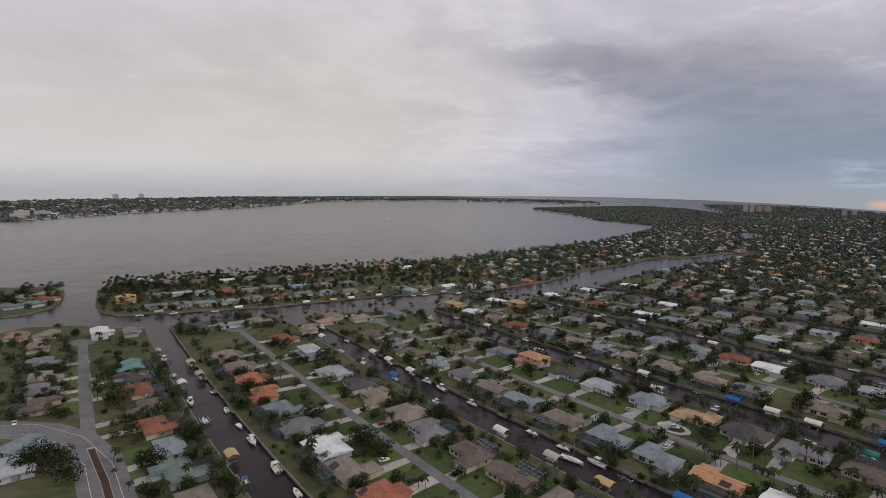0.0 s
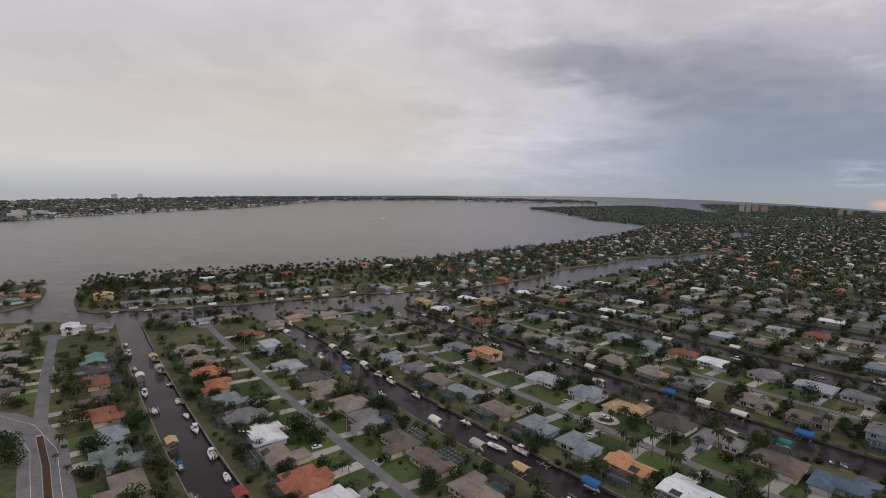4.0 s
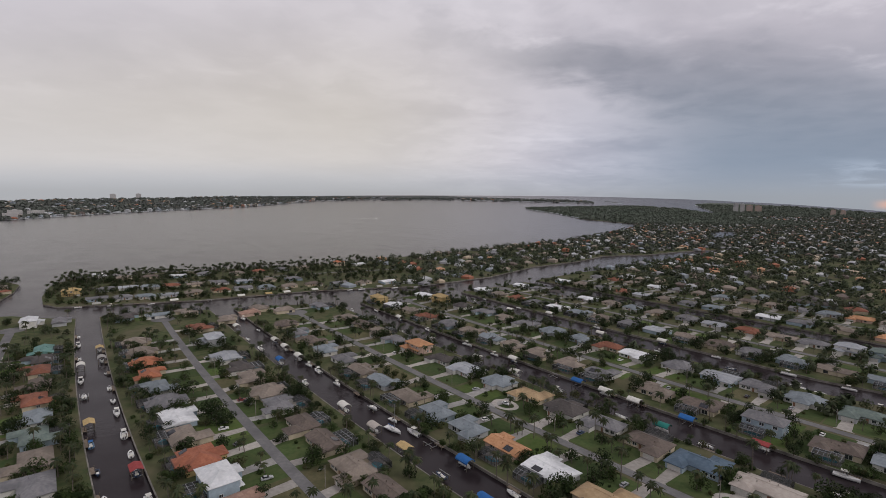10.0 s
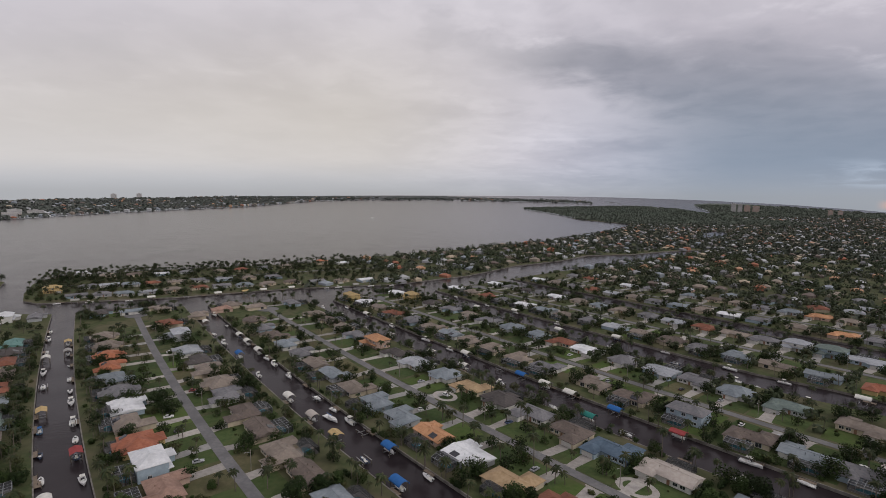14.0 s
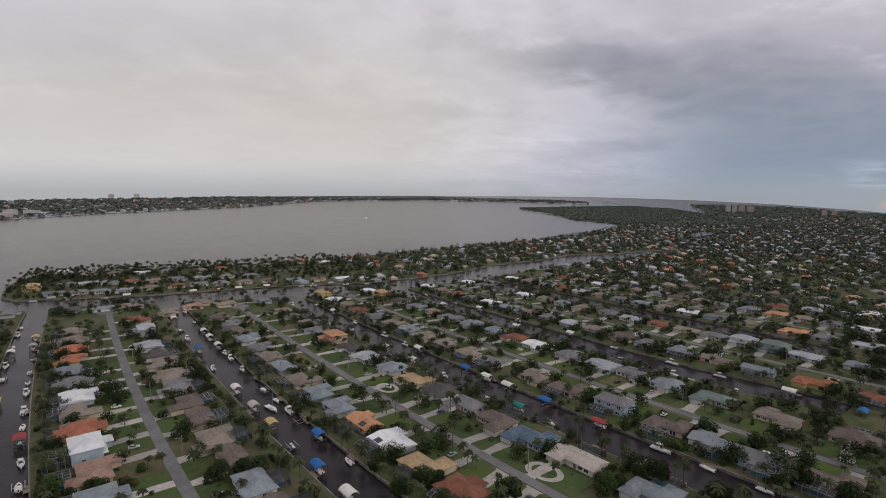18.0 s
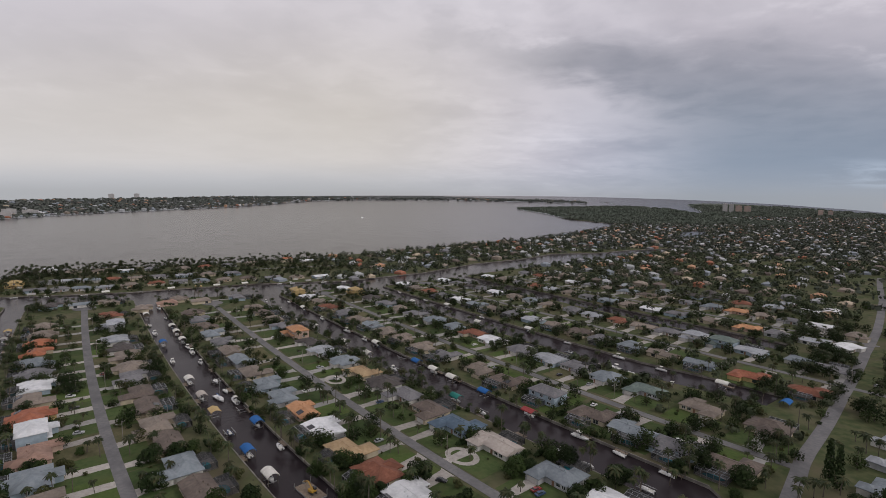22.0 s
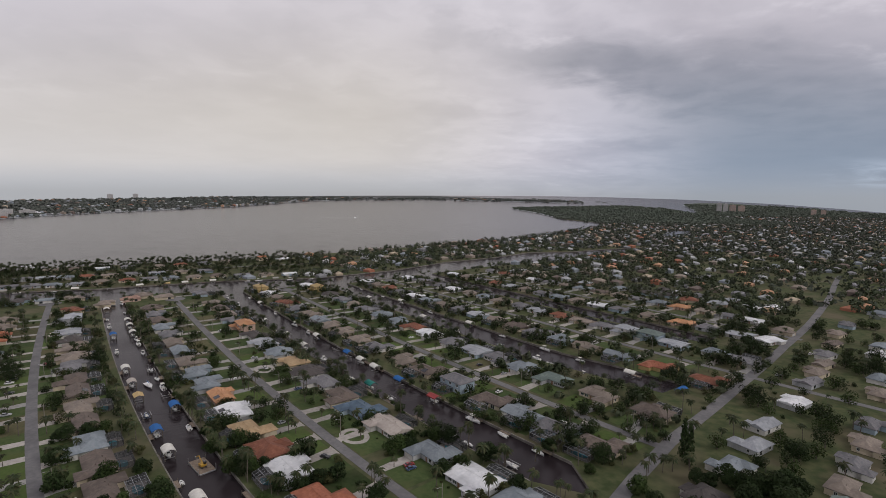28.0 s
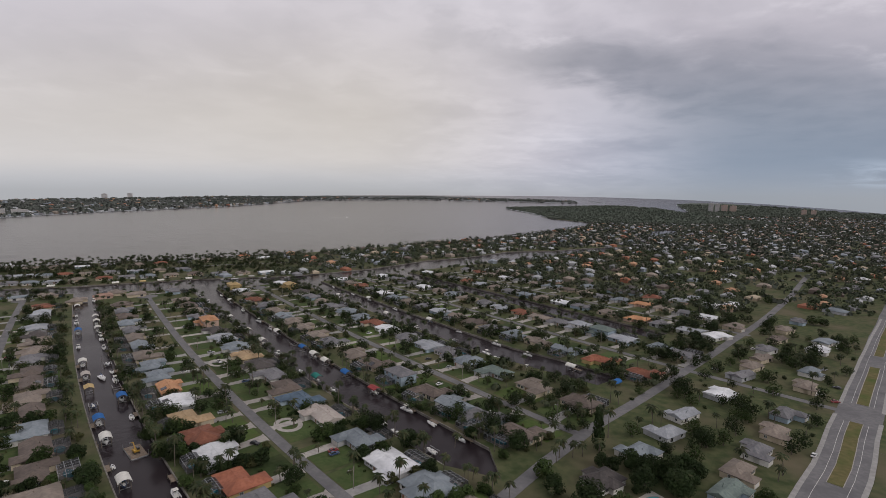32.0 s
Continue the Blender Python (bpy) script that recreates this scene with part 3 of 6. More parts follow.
# ------------------------------------------------------------------ pool enclosures, pools, drives
def cage_kind(w, d, mat, vault):
    """Screened pool enclosure: bars, screens and the pool under them; it stands at the back of a house (towards -y)."""
    root = new("pool_enclosure")
    bars, h = bmesh.new(), 2.7
    nx, ny = max(2, round(w / 2.2)), max(2, round(d / 2.2))
    b = 0.07

    def rise(y):
        return h + (1.1 * (1 - abs(2 * (y + d / 2) / d)) if vault else 0.35 * (-y / d))

    for i in range(nx + 1):
        x = -w / 2 + w * i / nx
        box(bars, x - b, x + b, -d - b, -d + b, 0, h)
        for k in range(6):
            y0, y1 = -d + d * k / 6, -d + d * (k + 1) / 6
            v = [bars.verts.new(q) for q in ((x - b, y0, rise(y0)), (x + b, y0, rise(y0)), (x + b, y1, rise(y1)), (x - b, y1, rise(y1)))]
            bars.faces.new(v)
    for k in range(ny + 1):
        y = -d + d * k / ny
        box(bars, -w / 2, w / 2, y - b, y + b, rise(y) - 0.06, rise(y) + 0.06)
        for x in (-w / 2, w / 2):
            box(bars, x - b, x + b, y - b, y + b, 0, rise(y))
    box(bars, -w / 2, w / 2, -d - b, -d + b, 1.0, 1.08)
    part("frame", bars, mat, root)
    s = bmesh.new()
    v = [s.verts.new((x, y, z)) for x, y, z in ((-w / 2, -d, 0), (w / 2, -d, 0), (w / 2, -d, h), (-w / 2, -d, h))]
    s.faces.new(v)
    for x in (-w / 2, w / 2):
        s.faces.new([s.verts.new(q) for q in ((x, -d, 0), (x, 0, 0), (x, 0, h), (x, -d, h))])
    for k in range(4):
        y0, y1 = -d + d * k / 4, -d + d * (k + 1) / 4
        s.faces.new([s.verts.new(q) for q in ((-w / 2, y0, rise(y0) - 0.02), (w / 2, y0, rise(y0) - 0.02), (w / 2, y1, rise(y1) - 0.02), (-w / 2, y1, rise(y1) - 0.02))])
    part("screen", s, SCREEN, root)
    bm = bmesh.new()
    box(bm, -w / 2, w / 2, -d, 0, -0.2, 0.05)
    part("deck", bm, DECK, root)
    bm = bmesh.new()
    n = 20
    ring = [bm.verts.new((0.33 * w * math.cos(2 * math.pi * i / n) * (1 + 0.12 * math.sin(4 * math.pi * i / n)), -d / 2 + 0.27 * d * math.sin(2 * math.pi * i / n), 0.07)) for i in range(n)]
    bm.faces.new(ring)
    part("pool_water", bm, POOL, root)
    bm = bmesh.new()
    inner = [(v0, v1) for v0, v1 in ((0.33, 0.27), (0.37, 0.32))]
    rows = [[bm.verts.new((fx * w * math.cos(2 * math.pi * i / n) * (1 + 0.12 * math.sin(4 * math.pi * i / n)), -d / 2 + fy * d * math.sin(2 * math.pi * i / n), 0.1)) for i in range(n)] for fx, fy in inner]
    for i in range(n):
        j = (i + 1) % n
        bm.faces.new((rows[0][i], rows[1][i], rows[1][j], rows[0][j]))
    part("coping", bm, SIDEWALK, root)
    return root


CAGES = [cage_kind(10, 7.2, ALU, True), cage_kind(11, 7.6, BRONZE, False), cage_kind(12, 7.2, ALU, False), cage_kind(10, 6.8, BRONZE, True)]


def cage(a, c, kind, turn):
    put(CAGES[kind], at(a, c, 0, turn), ("cage", kind), label="%s framed screen enclosure over a swimming pool" % ("grey" if kind in (0, 2) else "dark bronze"), category="pool cage", group="pool enclosures")
    SITES.append((a, c, 7))


def flat_piece(name, shape_pts, z, mat, a, c, turn, label, category):
    bm = bmesh.new()
    top = [bm.verts.new((x, y, z)) for x, y in shape_pts]
    low = [bm.verts.new((x, y, z - 0.15)) for x, y in shape_pts]
    bm.faces.new(top)
    for i in range(len(top)):
        j = (i + 1) % len(top)
        bm.faces.new((top[j], top[i], low[i], low[j]))
    bmesh.ops.recalc_face_normals(bm, faces=bm.faces)
    ob = part(name, bm, mat)
    ob.matrix_world = at(a, c, 0, turn)
    return tagged(ob, label, category, kind="structure")


def driveway(a, c, reach, gx, turn, style=0):
    """Concrete drive from the garage (gx along the house) to the street, reach metres ahead of the house's centre."""
    w0, w1 = 2.6, 2.0 + 0.5 * style
    skew = (0.0, 1.4, -1.2)[style % 3]
    pts = [(gx - w0, 6.4), (gx + w0, 6.4), (gx + w0 + skew * 0.4, 13.0), (gx + w1 + skew, reach - 1.2), (gx + w1 + 1.2 + skew, reach), (gx - w1 - 1.2 + skew, reach), (gx - w1 + skew, reach - 1.2), (gx - w0 + skew * 0.4, 13.0)]
    flat_piece("driveway", pts, 0.085 + 0.006 * (len(SITES) % 3), rng.choice((CONCRETE, CONCRETE, SIDEWALK)), a, c, turn, "pale concrete driveway from the street to a garage", "driveway")


LAWNS = [material("lawn_" + k, one, two, 0.5, 0.95, third=three, scale2=0.12, spec=0.1, per_object=0.18, detail=7.0) for k, one, two, three in
         (("green", (0.048, 0.074, 0.026), (0.068, 0.094, 0.036), (0.076, 0.088, 0.038)), ("deep", (0.036, 0.058, 0.021), (0.052, 0.074, 0.029), (0.060, 0.068, 0.032)),
          ("dry", (0.084, 0.082, 0.044), (0.118, 0.106, 0.060), (0.066, 0.072, 0.034)), ("bright", (0.064, 0.100, 0.028), (0.084, 0.118, 0.038), (0.078, 0.090, 0.036)))]


def lawn(a, c, reach, turn):
    x0, x1 = -12.2 + rng.uniform(-0.4, 0.6), 12.2 + rng.uniform(-0.6, 0.4)
    y0 = rng.choice((4.0, 6.0, -14.0))
    flat_piece("lawn", [(x0, y0), (x1, y0), (x1, reach - 1.2), (x0, reach - 1.2)], 0.02 + 0.014 * (len(SITES) % 4), rng.choice((LAWNS[0], LAWNS[0], LAWNS[1], LAWNS[2], LAWNS[3])), a, c, turn, "mown front lawn of a house lot", "lawn")


def roof_panels(ob, shape, flip):
    """Dark solar panels on the slope behind the ridge."""
    back, pitch, run = dict(ell=(-6.65, 0.42, 5.0), ranch=(-5.65, 0.30, 4.6), cross=(-7.05, 0.42, 5.0), tee=(-5.25, 0.42, 4.6), low=(-7.25, 0.16, 6.0))[shape]
    x0 = rng.choice((-5.0, 1.5)) if shape != "cross" else rng.choice((-7.0, 4.4))
    w = 4.0 if shape != "cross" else 2.6
    bm = bmesh.new()
    for i in range(2):
        for j in range(2):
            u0, u1 = 0.9 + j * 1.45, 0.9 + j * 1.45 + 1.38
            xa, xb = x0 + i * w / 2, x0 + (i + 1) * w / 2 - 0.08
            lo, hi = [], []
            for x, u in ((xa, u0), (xb, u0), (xb, u1), (xa, u1)):
                lo.append(bm.verts.new((x, back + u, 2.84 + u * pitch)))
                hi.append(bm.verts.new((x, back + u, 2.95 + u * pitch)))
            bm.faces.new(hi)
            for k in range(4):
                bm.faces.new((lo[k], lo[(k + 1) % 4], hi[(k + 1) % 4], hi[k]))
    part("solar_panel", bm, SOLAR, ob, "dark solar panels on the roof")


def ring_drive(a, c, r, mat=None):
    bm = bmesh.new()
    n = 28
    for i in range(n):
        p = [(rr * math.cos(2 * math.pi * k / n), 0.75 * rr * math.sin(2 * math.pi * k / n)) for k in (i, i + 1) for rr in (r - 1.4, r + 1.4)]
        v = [bm.verts.new((*p[k], 0.105)) for k in (0, 1, 3, 2)]
        bm.faces.new(v)
    bmesh.ops.recalc_face_normals(bm, faces=bm.faces)
    ob = part("driveway", bm, mat or CONCRETE)
    ob.matrix_world = at(a, c)
    tagged(ob, "curved pale concrete drive round a lawn", "driveway", kind="structure")


# rows of houses: plan line across, street it fronts, then place along and roof colour of each
ROWS_OF_HOUSES = (
    (-50, -23, "-357 grey -327 tan -303 grey -278 brown"),
    (8, -23, "-337 teal -314 dark -290 rust -263 brown -236 rust -210 slate -186 green -160 tan -136 grey -112 slate -88 white -62 tan -38 grey"),
    (73, 103, "-422 dark -340 tan -313 tan -287 orange -262 orange -237 slate -212 grey -188 white -166 tan -141 terracotta -117 white -95 pink -71 slate -47 tan -23 brown 2 grey 27 slate 52 tan"),
    (124, 103, "-423 tan -366 rust -324 pale -281 pale -257 dark -235 tan -208 tan -187 grey -159 brown -136 brown -109 tan -87 brown -62 slate -38 brown -14 brown 10 tan 35 slate 60 grey 85 tan"),
    (184, 209, "-414 tan -350 brown -322 grey -297 brown -270 slate -244 grey -219 tan -196 slate -169 tan -144 slate -121 slate -97 peach -72 white -47 beige -23 rust 0 white 26 terracotta 48 grey 74 tan 98 slate"),
    (235, 209, "-400 grey -348 tan -322 brown -297 tan -270 grey -245 peach -216 dark -191 pale -164 slate -139 beige -116 dark -93 grey -69 brown -46 blue -20 cream 14 slate 42 white 67 slate 92 tan"),
    (293, 316, "-398 yellow -370 white -344 tan -318 rust -288 grey -261 tan -236 slate -214 tan -190 tan -163 tan -141 grey -104 tan -79 brown -47 grey -17 brown 7 slate 28 grey 52 brown"),
    (342, 316, "-397 white -370 yellow -335 dark -304 grey -278 tan -252 grey -224 slate -196 slate -172 rust -149 white -119 grey -93 pale -71 grey -47 slate -20 green 13 tan 46 brown"),
    (407, 436, "-388 white -362 tan -336 rust -310 grey -284 white -258 slate -232 tan -206 grey -180 pale -154 tan -130 brown -105 grey -80 slate -55 tan -28 slate 4 terracotta 38 rust"),
    (460, 436, "-388 white -362 grey -336 dark -320 grey -296 white -268 tan -242 slate -216 tan -189 grey -162 pale -136 rust -110 tan -88 grey -64 pale -42 green -20 pale 14 slate 36 grey"),
    (520, 548, "-385 white -358 tan -330 grey -302 rust -276 pale -250 tan -224 grey -198 slate -172 tan -146 white -120 grey -86 tan -52 peach -26 grey 2 pale"),
    (574, 548, "-385 grey -358 rust -330 tan -297 white -270 grey -244 tan -218 slate -192 brown -166 tan -140 grey -114 slate -88 peach -62 tan -36 grey -10 white"),
)
GARAGE_X = dict(ell=5.1, tee=5.6, ranch=6.3, low=-5.6, cross=0.0, two=5.2)
TWO = {(-324, 124), (-47, 293), (-398, 293), (-370, 342), (-245, 235), (-64, 460), (-42, 460), (-117, 73)}
for c, street, text in ROWS_OF_HOUSES:
    words = text.split()
    for k in range(0, len(words), 2):
        a, colour = float(words[k]), words[k + 1]
        shape = "two" if (a, c) in TWO else ("low" if colour in ("white", "pale") else rng.choice(("ell", "ell", "tee", "ranch", "cross", "tee")))
        flip = rng.random() < 0.5
        turn = 0 if street > c else 180
        size = rng.uniform(0.95, 1.05) if colour not in ("cream", "blue") else 1.08
        if (a, c) == (-141, 73):
            shape, size = "cross", 1.04
        placed = house(a, c + (1.0 if turn == 0 else -1.0) * rng.uniform(-1.2, 1.0), colour, shape, flip, turn + rng.uniform(-1.5, 1.5), size)
        sgn = 1 if turn == 0 else -1
        if rng.random() < 0.74 and c < 480:
            cage(a + rng.uniform(-3, 3), c - sgn * (5.8 if shape != "tee" else 7.4), rng.randrange(4), turn)
        if c < 430:
            lawn(a, c, abs(street - c) - (2.4 if street > 0 else 6.0), turn)
        if shape != "two" and c < 350 and rng.random() < 0.16:
            roof_panels(placed, shape, flip)
        driveway(a, c, abs(street - c) - (2.3 if street > 0 else 4.1), GARAGE_X[shape] * (-1 if flip else 1), turn, rng.randrange(3))
for a, c in ((-412, 103), (-392, 209), (-392, 316), (-409, -23), (-392, 436)):
    flat_piece("road_end", [(9.5 * math.cos(2 * math.pi * k / 24), 9.5 * math.sin(2 * math.pi * k / 24)) for k in range(24)], 0.118, ASPHALT, a, c, 0, "round asphalt end of a dead-end street", "road")
ring_drive(-139, 218.5, 6.5)
ring_drive(-22, 219, 7.0)

# houses by the cross street, on the point and round the western street: place along, across, roof, shape, turn
ODD_HOUSES = (
    (90, 368, "pale", "ranch", 80), (97, 344, "pale", "ell", 80), (100, 318, "slate", "tee", 85), (104, 288, "dark", "cross", 80), (134, 355, "grey", "tee", -95), (138, 333, "tan", "ell", -95),
    (142, 314, "green", "ranch", -95), (88, 408, "white", "low", 80), (126, 405, "grey", "ell", -95), (131, 380, "tan", "tee", -95), (76, 489, "tan", "ranch", 80), (78, 468, "tan", "ell", 80),
    (82, 447, "grey", "ranch", 80), (112, 484, "slate", "ell", -95), (118, 455, "tan", "tee", -95), (70, 512, "grey", "ell", 80), (100, 540, "white", "low", -95), (98, 565, "slate", "low", -95),
    (66, 545, "brown", "ranch", 80), (60, 580, "tan", "ell", 80), (60, 620, "grey", "tee", 80), (22, 560, "tan", "ell", -95), (24, 520, "white", "low", -100),
    (-420, -9, "white", "two", 0), (-422, 17, "grey", "ranch", 0), (-432, -52, "tan", "ell", 180), (-430, -82, "pink", "tee", 160), (-395, -60, "tan", "ranch", 0),
    (-225, -55, "slate", "ell", 40), (-205, -62, "pale", "tee", 0),
    (-672, 52, "white", "two", 0), (-655, 86, "tan", "ell", 90), (-645, 152, "white", "low", 90), (-650, 120, "brown", "tee", 90), (-648, 184, "grey", "ell", 90), (-632, 221, "tan", "cross", 90),
    (-638, 250, "rust", "ell", 90), (-640, 282, "grey", "tee", 90), (-645, 315, "tan", "ell", 90), (-650, 366, "orange", "two", 90), (-640, 392, "white", "low", 90), (-560, 22, "yellow", "two", -90),
    (-520, 50, "grey", "ranch", -90), (-518, 76, "grey", "ell", -90), (-516, 99, "slate", "tee", -90), (-518, 123, "pale", "low", -90), (-520, 149, "tan", "ell", -90), (-522, 176, "rust", "tee", -90),
    (-524, 199, "grey", "ranch", -90), (-518, 222, "slate", "ell", -90), (-515, 247, "tan", "tee", -90), (-514, 274, "brown", "ell", -90), (-505, 300, "grey", "ranch", -90), (-496, 326, "tan", "ell", -90), (-490, 352, "white", "low", -90),
    (-575, 60, "grey", "ell", 90), (-578, 86, "pale", "ranch", 90), (-574, 110, "slate", "tee", 90), (-572, 134, "rust", "ell", 90), (-570, 160, "tan", "ranch", 90), (-572, 186, "grey", "tee", 90), (-570, 212, "pale", "low", 90), (-565, 240, "tan", "ell", 90), (-560, 268, "grey", "tee", 90),
    (-420, 100, "slate", "ranch", 90), (-400, 172, "pink", "ell", 90), (-398, 200, "tan", "ell", 90), (-385, 150, "tan", "tee", 0),
    (-592, -74, "rust", "ell", 30), (-566, -84, "teal", "low", 30), (-620, -82, "tan", "tee", 0), (-556, -116, "grey", "ell", 20), (-600, -110, "tan", "ranch", 0),
)
for a, c, colour, shape, turn in ODD_HOUSES:
    house(a, c, colour, shape, rng.random() < 0.5, turn, 0.80 if a > 55 else 0.98)
ribbon("road_point", [(-600, 10), (-600, 60), (-602, 200), (-595, 330), (-570, 480)], 6.5, 0.11, ASPHALT, "narrow asphalt street along the point")

for key, root in KINDS.items():
    if key not in USED:
        for o in (*root.children_recursive, root):
            bpy.data.objects.remove(o)

# ------------------------------------------------------------------ boats, lifts and docks
GEL = material("white_gelcoat", (0.70, 0.70, 0.69), (0.62, 0.62, 0.61), 1.5, 0.25)
GEL_DARK = material("navy_gelcoat", (0.03, 0.05, 0.09), (0.04, 0.06, 0.11), 1.5, 0.25)
GEL_BLUE = material("blue_gelcoat", (0.06, 0.14, 0.24), (0.08, 0.17, 0.28), 1.5, 0.3)
MOTOR = material("outboard_cowl", (0.03, 0.03, 0.032), (0.05, 0.05, 0.05), 2.0, 0.35)
TIMBER = material("weathered_timber", (0.16, 0.125, 0.095), (0.24, 0.195, 0.15), 1.4, 0.9, spec=0.2)
PILE = material("timber_pile", (0.10, 0.085, 0.07), (0.15, 0.13, 0.105), 1.0, 0.9, spec=0.2)
CANVAS = {k: material("canvas_" + k, c, tuple(v * 0.82 for v in c), 0.8, 0.85, spec=0.2) for k, c in
          dict(white=(0.66, 0.65, 0.60), tan=(0.50, 0.37, 0.18), grey=(0.34, 0.33, 0.31), beige=(0.45, 0.41, 0.37), blue=(0.03, 0.13, 0.36), red=(0.30, 0.06, 0.06), teal=(0.03, 0.20, 0.17)).items()}
STEEL = material("galvanised_steel", (0.35, 0.35, 0.35), (0.28, 0.28, 0.28), 1.5, 0.4, metal=0.6)


def hull_mesh(length, beam, height):
    """A lofted hull with a pointed bow at +x, a flat transom, a sheer line and an open cockpit."""
    bm = bmesh.new()
    rows = []
    n = 9
    for i in range(n):
        u = i / (n - 1)
        x = -length / 2 + length * u
        b = beam / 2 * (1 - max(0, (u - 0.45) / 0.55) ** 2.2 * 0.97)
        top = height * (0.82 + 0.25 * u * u)
        keel = 0.05 + 0.5 * height * max(0, u - 0.6)
        rows.append([bm.verts.new(p) for p in ((x, -b, top), (x, -b * 0.86, height * 0.35 + keel * 0.5), (x, 0, keel - 0.25), (x, b * 0.86, height * 0.35 + keel * 0.5), (x, b, top), (x, b * 0.82, top + 0.02), (x, b * 0.78, top - (0.42 if 0.1 < u < 0.62 else 0.04)), (x, -b * 0.78, top - (0.42 if 0.1 < u < 0.62 else 0.04)), (x, -b * 0.82, top + 0.02))])
    for p, q in zip(rows, rows[1:]):
        for k in range(9):
            bm.faces.new((p[k], p[(k + 1) % 9], q[(k + 1) % 9], q[k]))
    bm.faces.new(rows[0][::-1])
    bm.faces.new(rows[-1])
    bmesh.ops.recalc_face_normals(bm, faces=bm.faces)
    return bm


def tube(bm, p, q, r, sides=6):
    p, q = Vector(p), Vector(q)
    d = (q - p).normalized()
    u = d.orthogonal().normalized()
    w = d.cross(u)
    ring = [[bm.verts.new(o + r * (math.cos(2 * math.pi * i / sides) * u + math.sin(2 * math.pi * i / sides) * w)) for i in range(sides)] for o in (p, q)]
    for i in range(sides):
        j = (i + 1) % sides
        bm.faces.new((ring[0][i], ring[0][j], ring[1][j], ring[1][i]))
    bm.faces.new(ring[0][::-1])
    bm.faces.new(ring[1])


def boat_kind(length, beam, top, hull_mat, name="motor_boat"):
    root = new(name)
    h = 0.16 * length
    part("hull", hull_mesh(length, beam, h), hull_mat, root)
    bm = bmesh.new()
    box(bm, -0.12 * length, 0.02 * length, -0.22 * beam, 0.22 * beam, 0.4 * h, 1.25 * h)
    bmesh.ops.bevel(bm, geom=list(bm.edges), offset=0.12, segments=1, affect="EDGES")
    part("console", bm, GEL, root)
    bm = bmesh.new()
    v = [bm.verts.new(p) for p in ((0.03 * length, -0.24 * beam, 1.15 * h), (0.03 * length, 0.24 * beam, 1.15 * h), (-0.03 * length, 0.2 * beam, 1.75 * h), (-0.03 * length, -0.2 * beam, 1.75 * h))]
    f = bm.faces.new(v)
    bmesh.ops.solidify(bm, geom=[f], thickness=0.04)
    part("windscreen", bm, GLASS, root)
    if top:
        bm = bmesh.new()
        for x in (-0.15, 0.03):
            for y in (-0.3, 0.3):
                tube(bm, (x * length, y * beam, 0.8 * h), (x * length, y * beam * 0.9, 2.35 * h), 0.05)
            tube(bm, (x * length, -0.3 * beam, 2.2 * h), (x * length, 0.3 * beam, 2.2 * h), 0.05)
        tube(bm, (-0.15 * length, -0.26 * beam, 2.2 * h), (0.03 * length, -0.26 * beam, 2.2 * h), 0.05)
        part("top_frame", bm, STEEL, root)
        bm = bmesh.new()
        box(bm, -0.22 * length, 0.08 * length, -0.36 * beam, 0.36 * beam, 2.35 * h, 2.43 * h)
        bmesh.ops.bevel(bm, geom=list(bm.edges), offset=0.05, segments=1, affect="EDGES")
        part("hardtop", bm, top, root)
    else:
        bm = bmesh.new()
        box(bm, 0.08 * length, 0.30 * length, -0.24 * beam, 0.24 * beam, 0.95 * h, 1.25 * h)
        bmesh.ops.bevel(bm, geom=list(bm.edges), offset=0.15, segments=2, affect="EDGES")
        part("foredeck_cabin", bm, GEL, root)
    for y in (-0.16, 0.16) if length > 7 else (0.0,):
        bm = bmesh.new()
        box(bm, -length / 2 - 0.75, -length / 2 - 0.05, y * beam - 0.2, y * beam + 0.2, 0.3 * h, 1.15 * h)
        bmesh.ops.bevel(bm, geom=list(bm.edges), offset=0.08, segments=1, affect="EDGES")
        part("outboard_motor", bm, MOTOR, root)
    bm = bmesh.new()
    for k in range(2):
        box(bm, (-0.34 + 0.12 * k) * length, (-0.27 + 0.12 * k) * length, -0.3 * beam, 0.3 * beam, 0.3 * h, 0.75 * h)
    part("seat", bm, CANVAS["white"], root)
    return root


BOATS = [boat_kind(7.2, 2.5, CANVAS["white"], GEL), boat_kind(6.3, 2.3, None, GEL), boat_kind(8.8, 2.9, CANVAS["white"], GEL), boat_kind(6.8, 2.4, CANVAS["blue"], GEL_BLUE), boat_kind(6.0, 2.2, None, GEL_DARK), boat_kind(4.0, 1.6, None, GEL, "small_boat")]
BOAT_WORDS = ("white centre-console motor boat with a hard top", "white open motor boat moored in the canal", "large white motor boat with twin outboards", "blue motor boat with a canvas top", "dark-hulled motor boat beside a dock", "small white boat beside the sea wall")


def boat(a, c, kind, z=-1.2, turn=0.0):
    put(BOATS[kind], at(a, c, z, turn), ("boat", kind), label=BOAT_WORDS[kind], category="boat", group="boats along the canals")


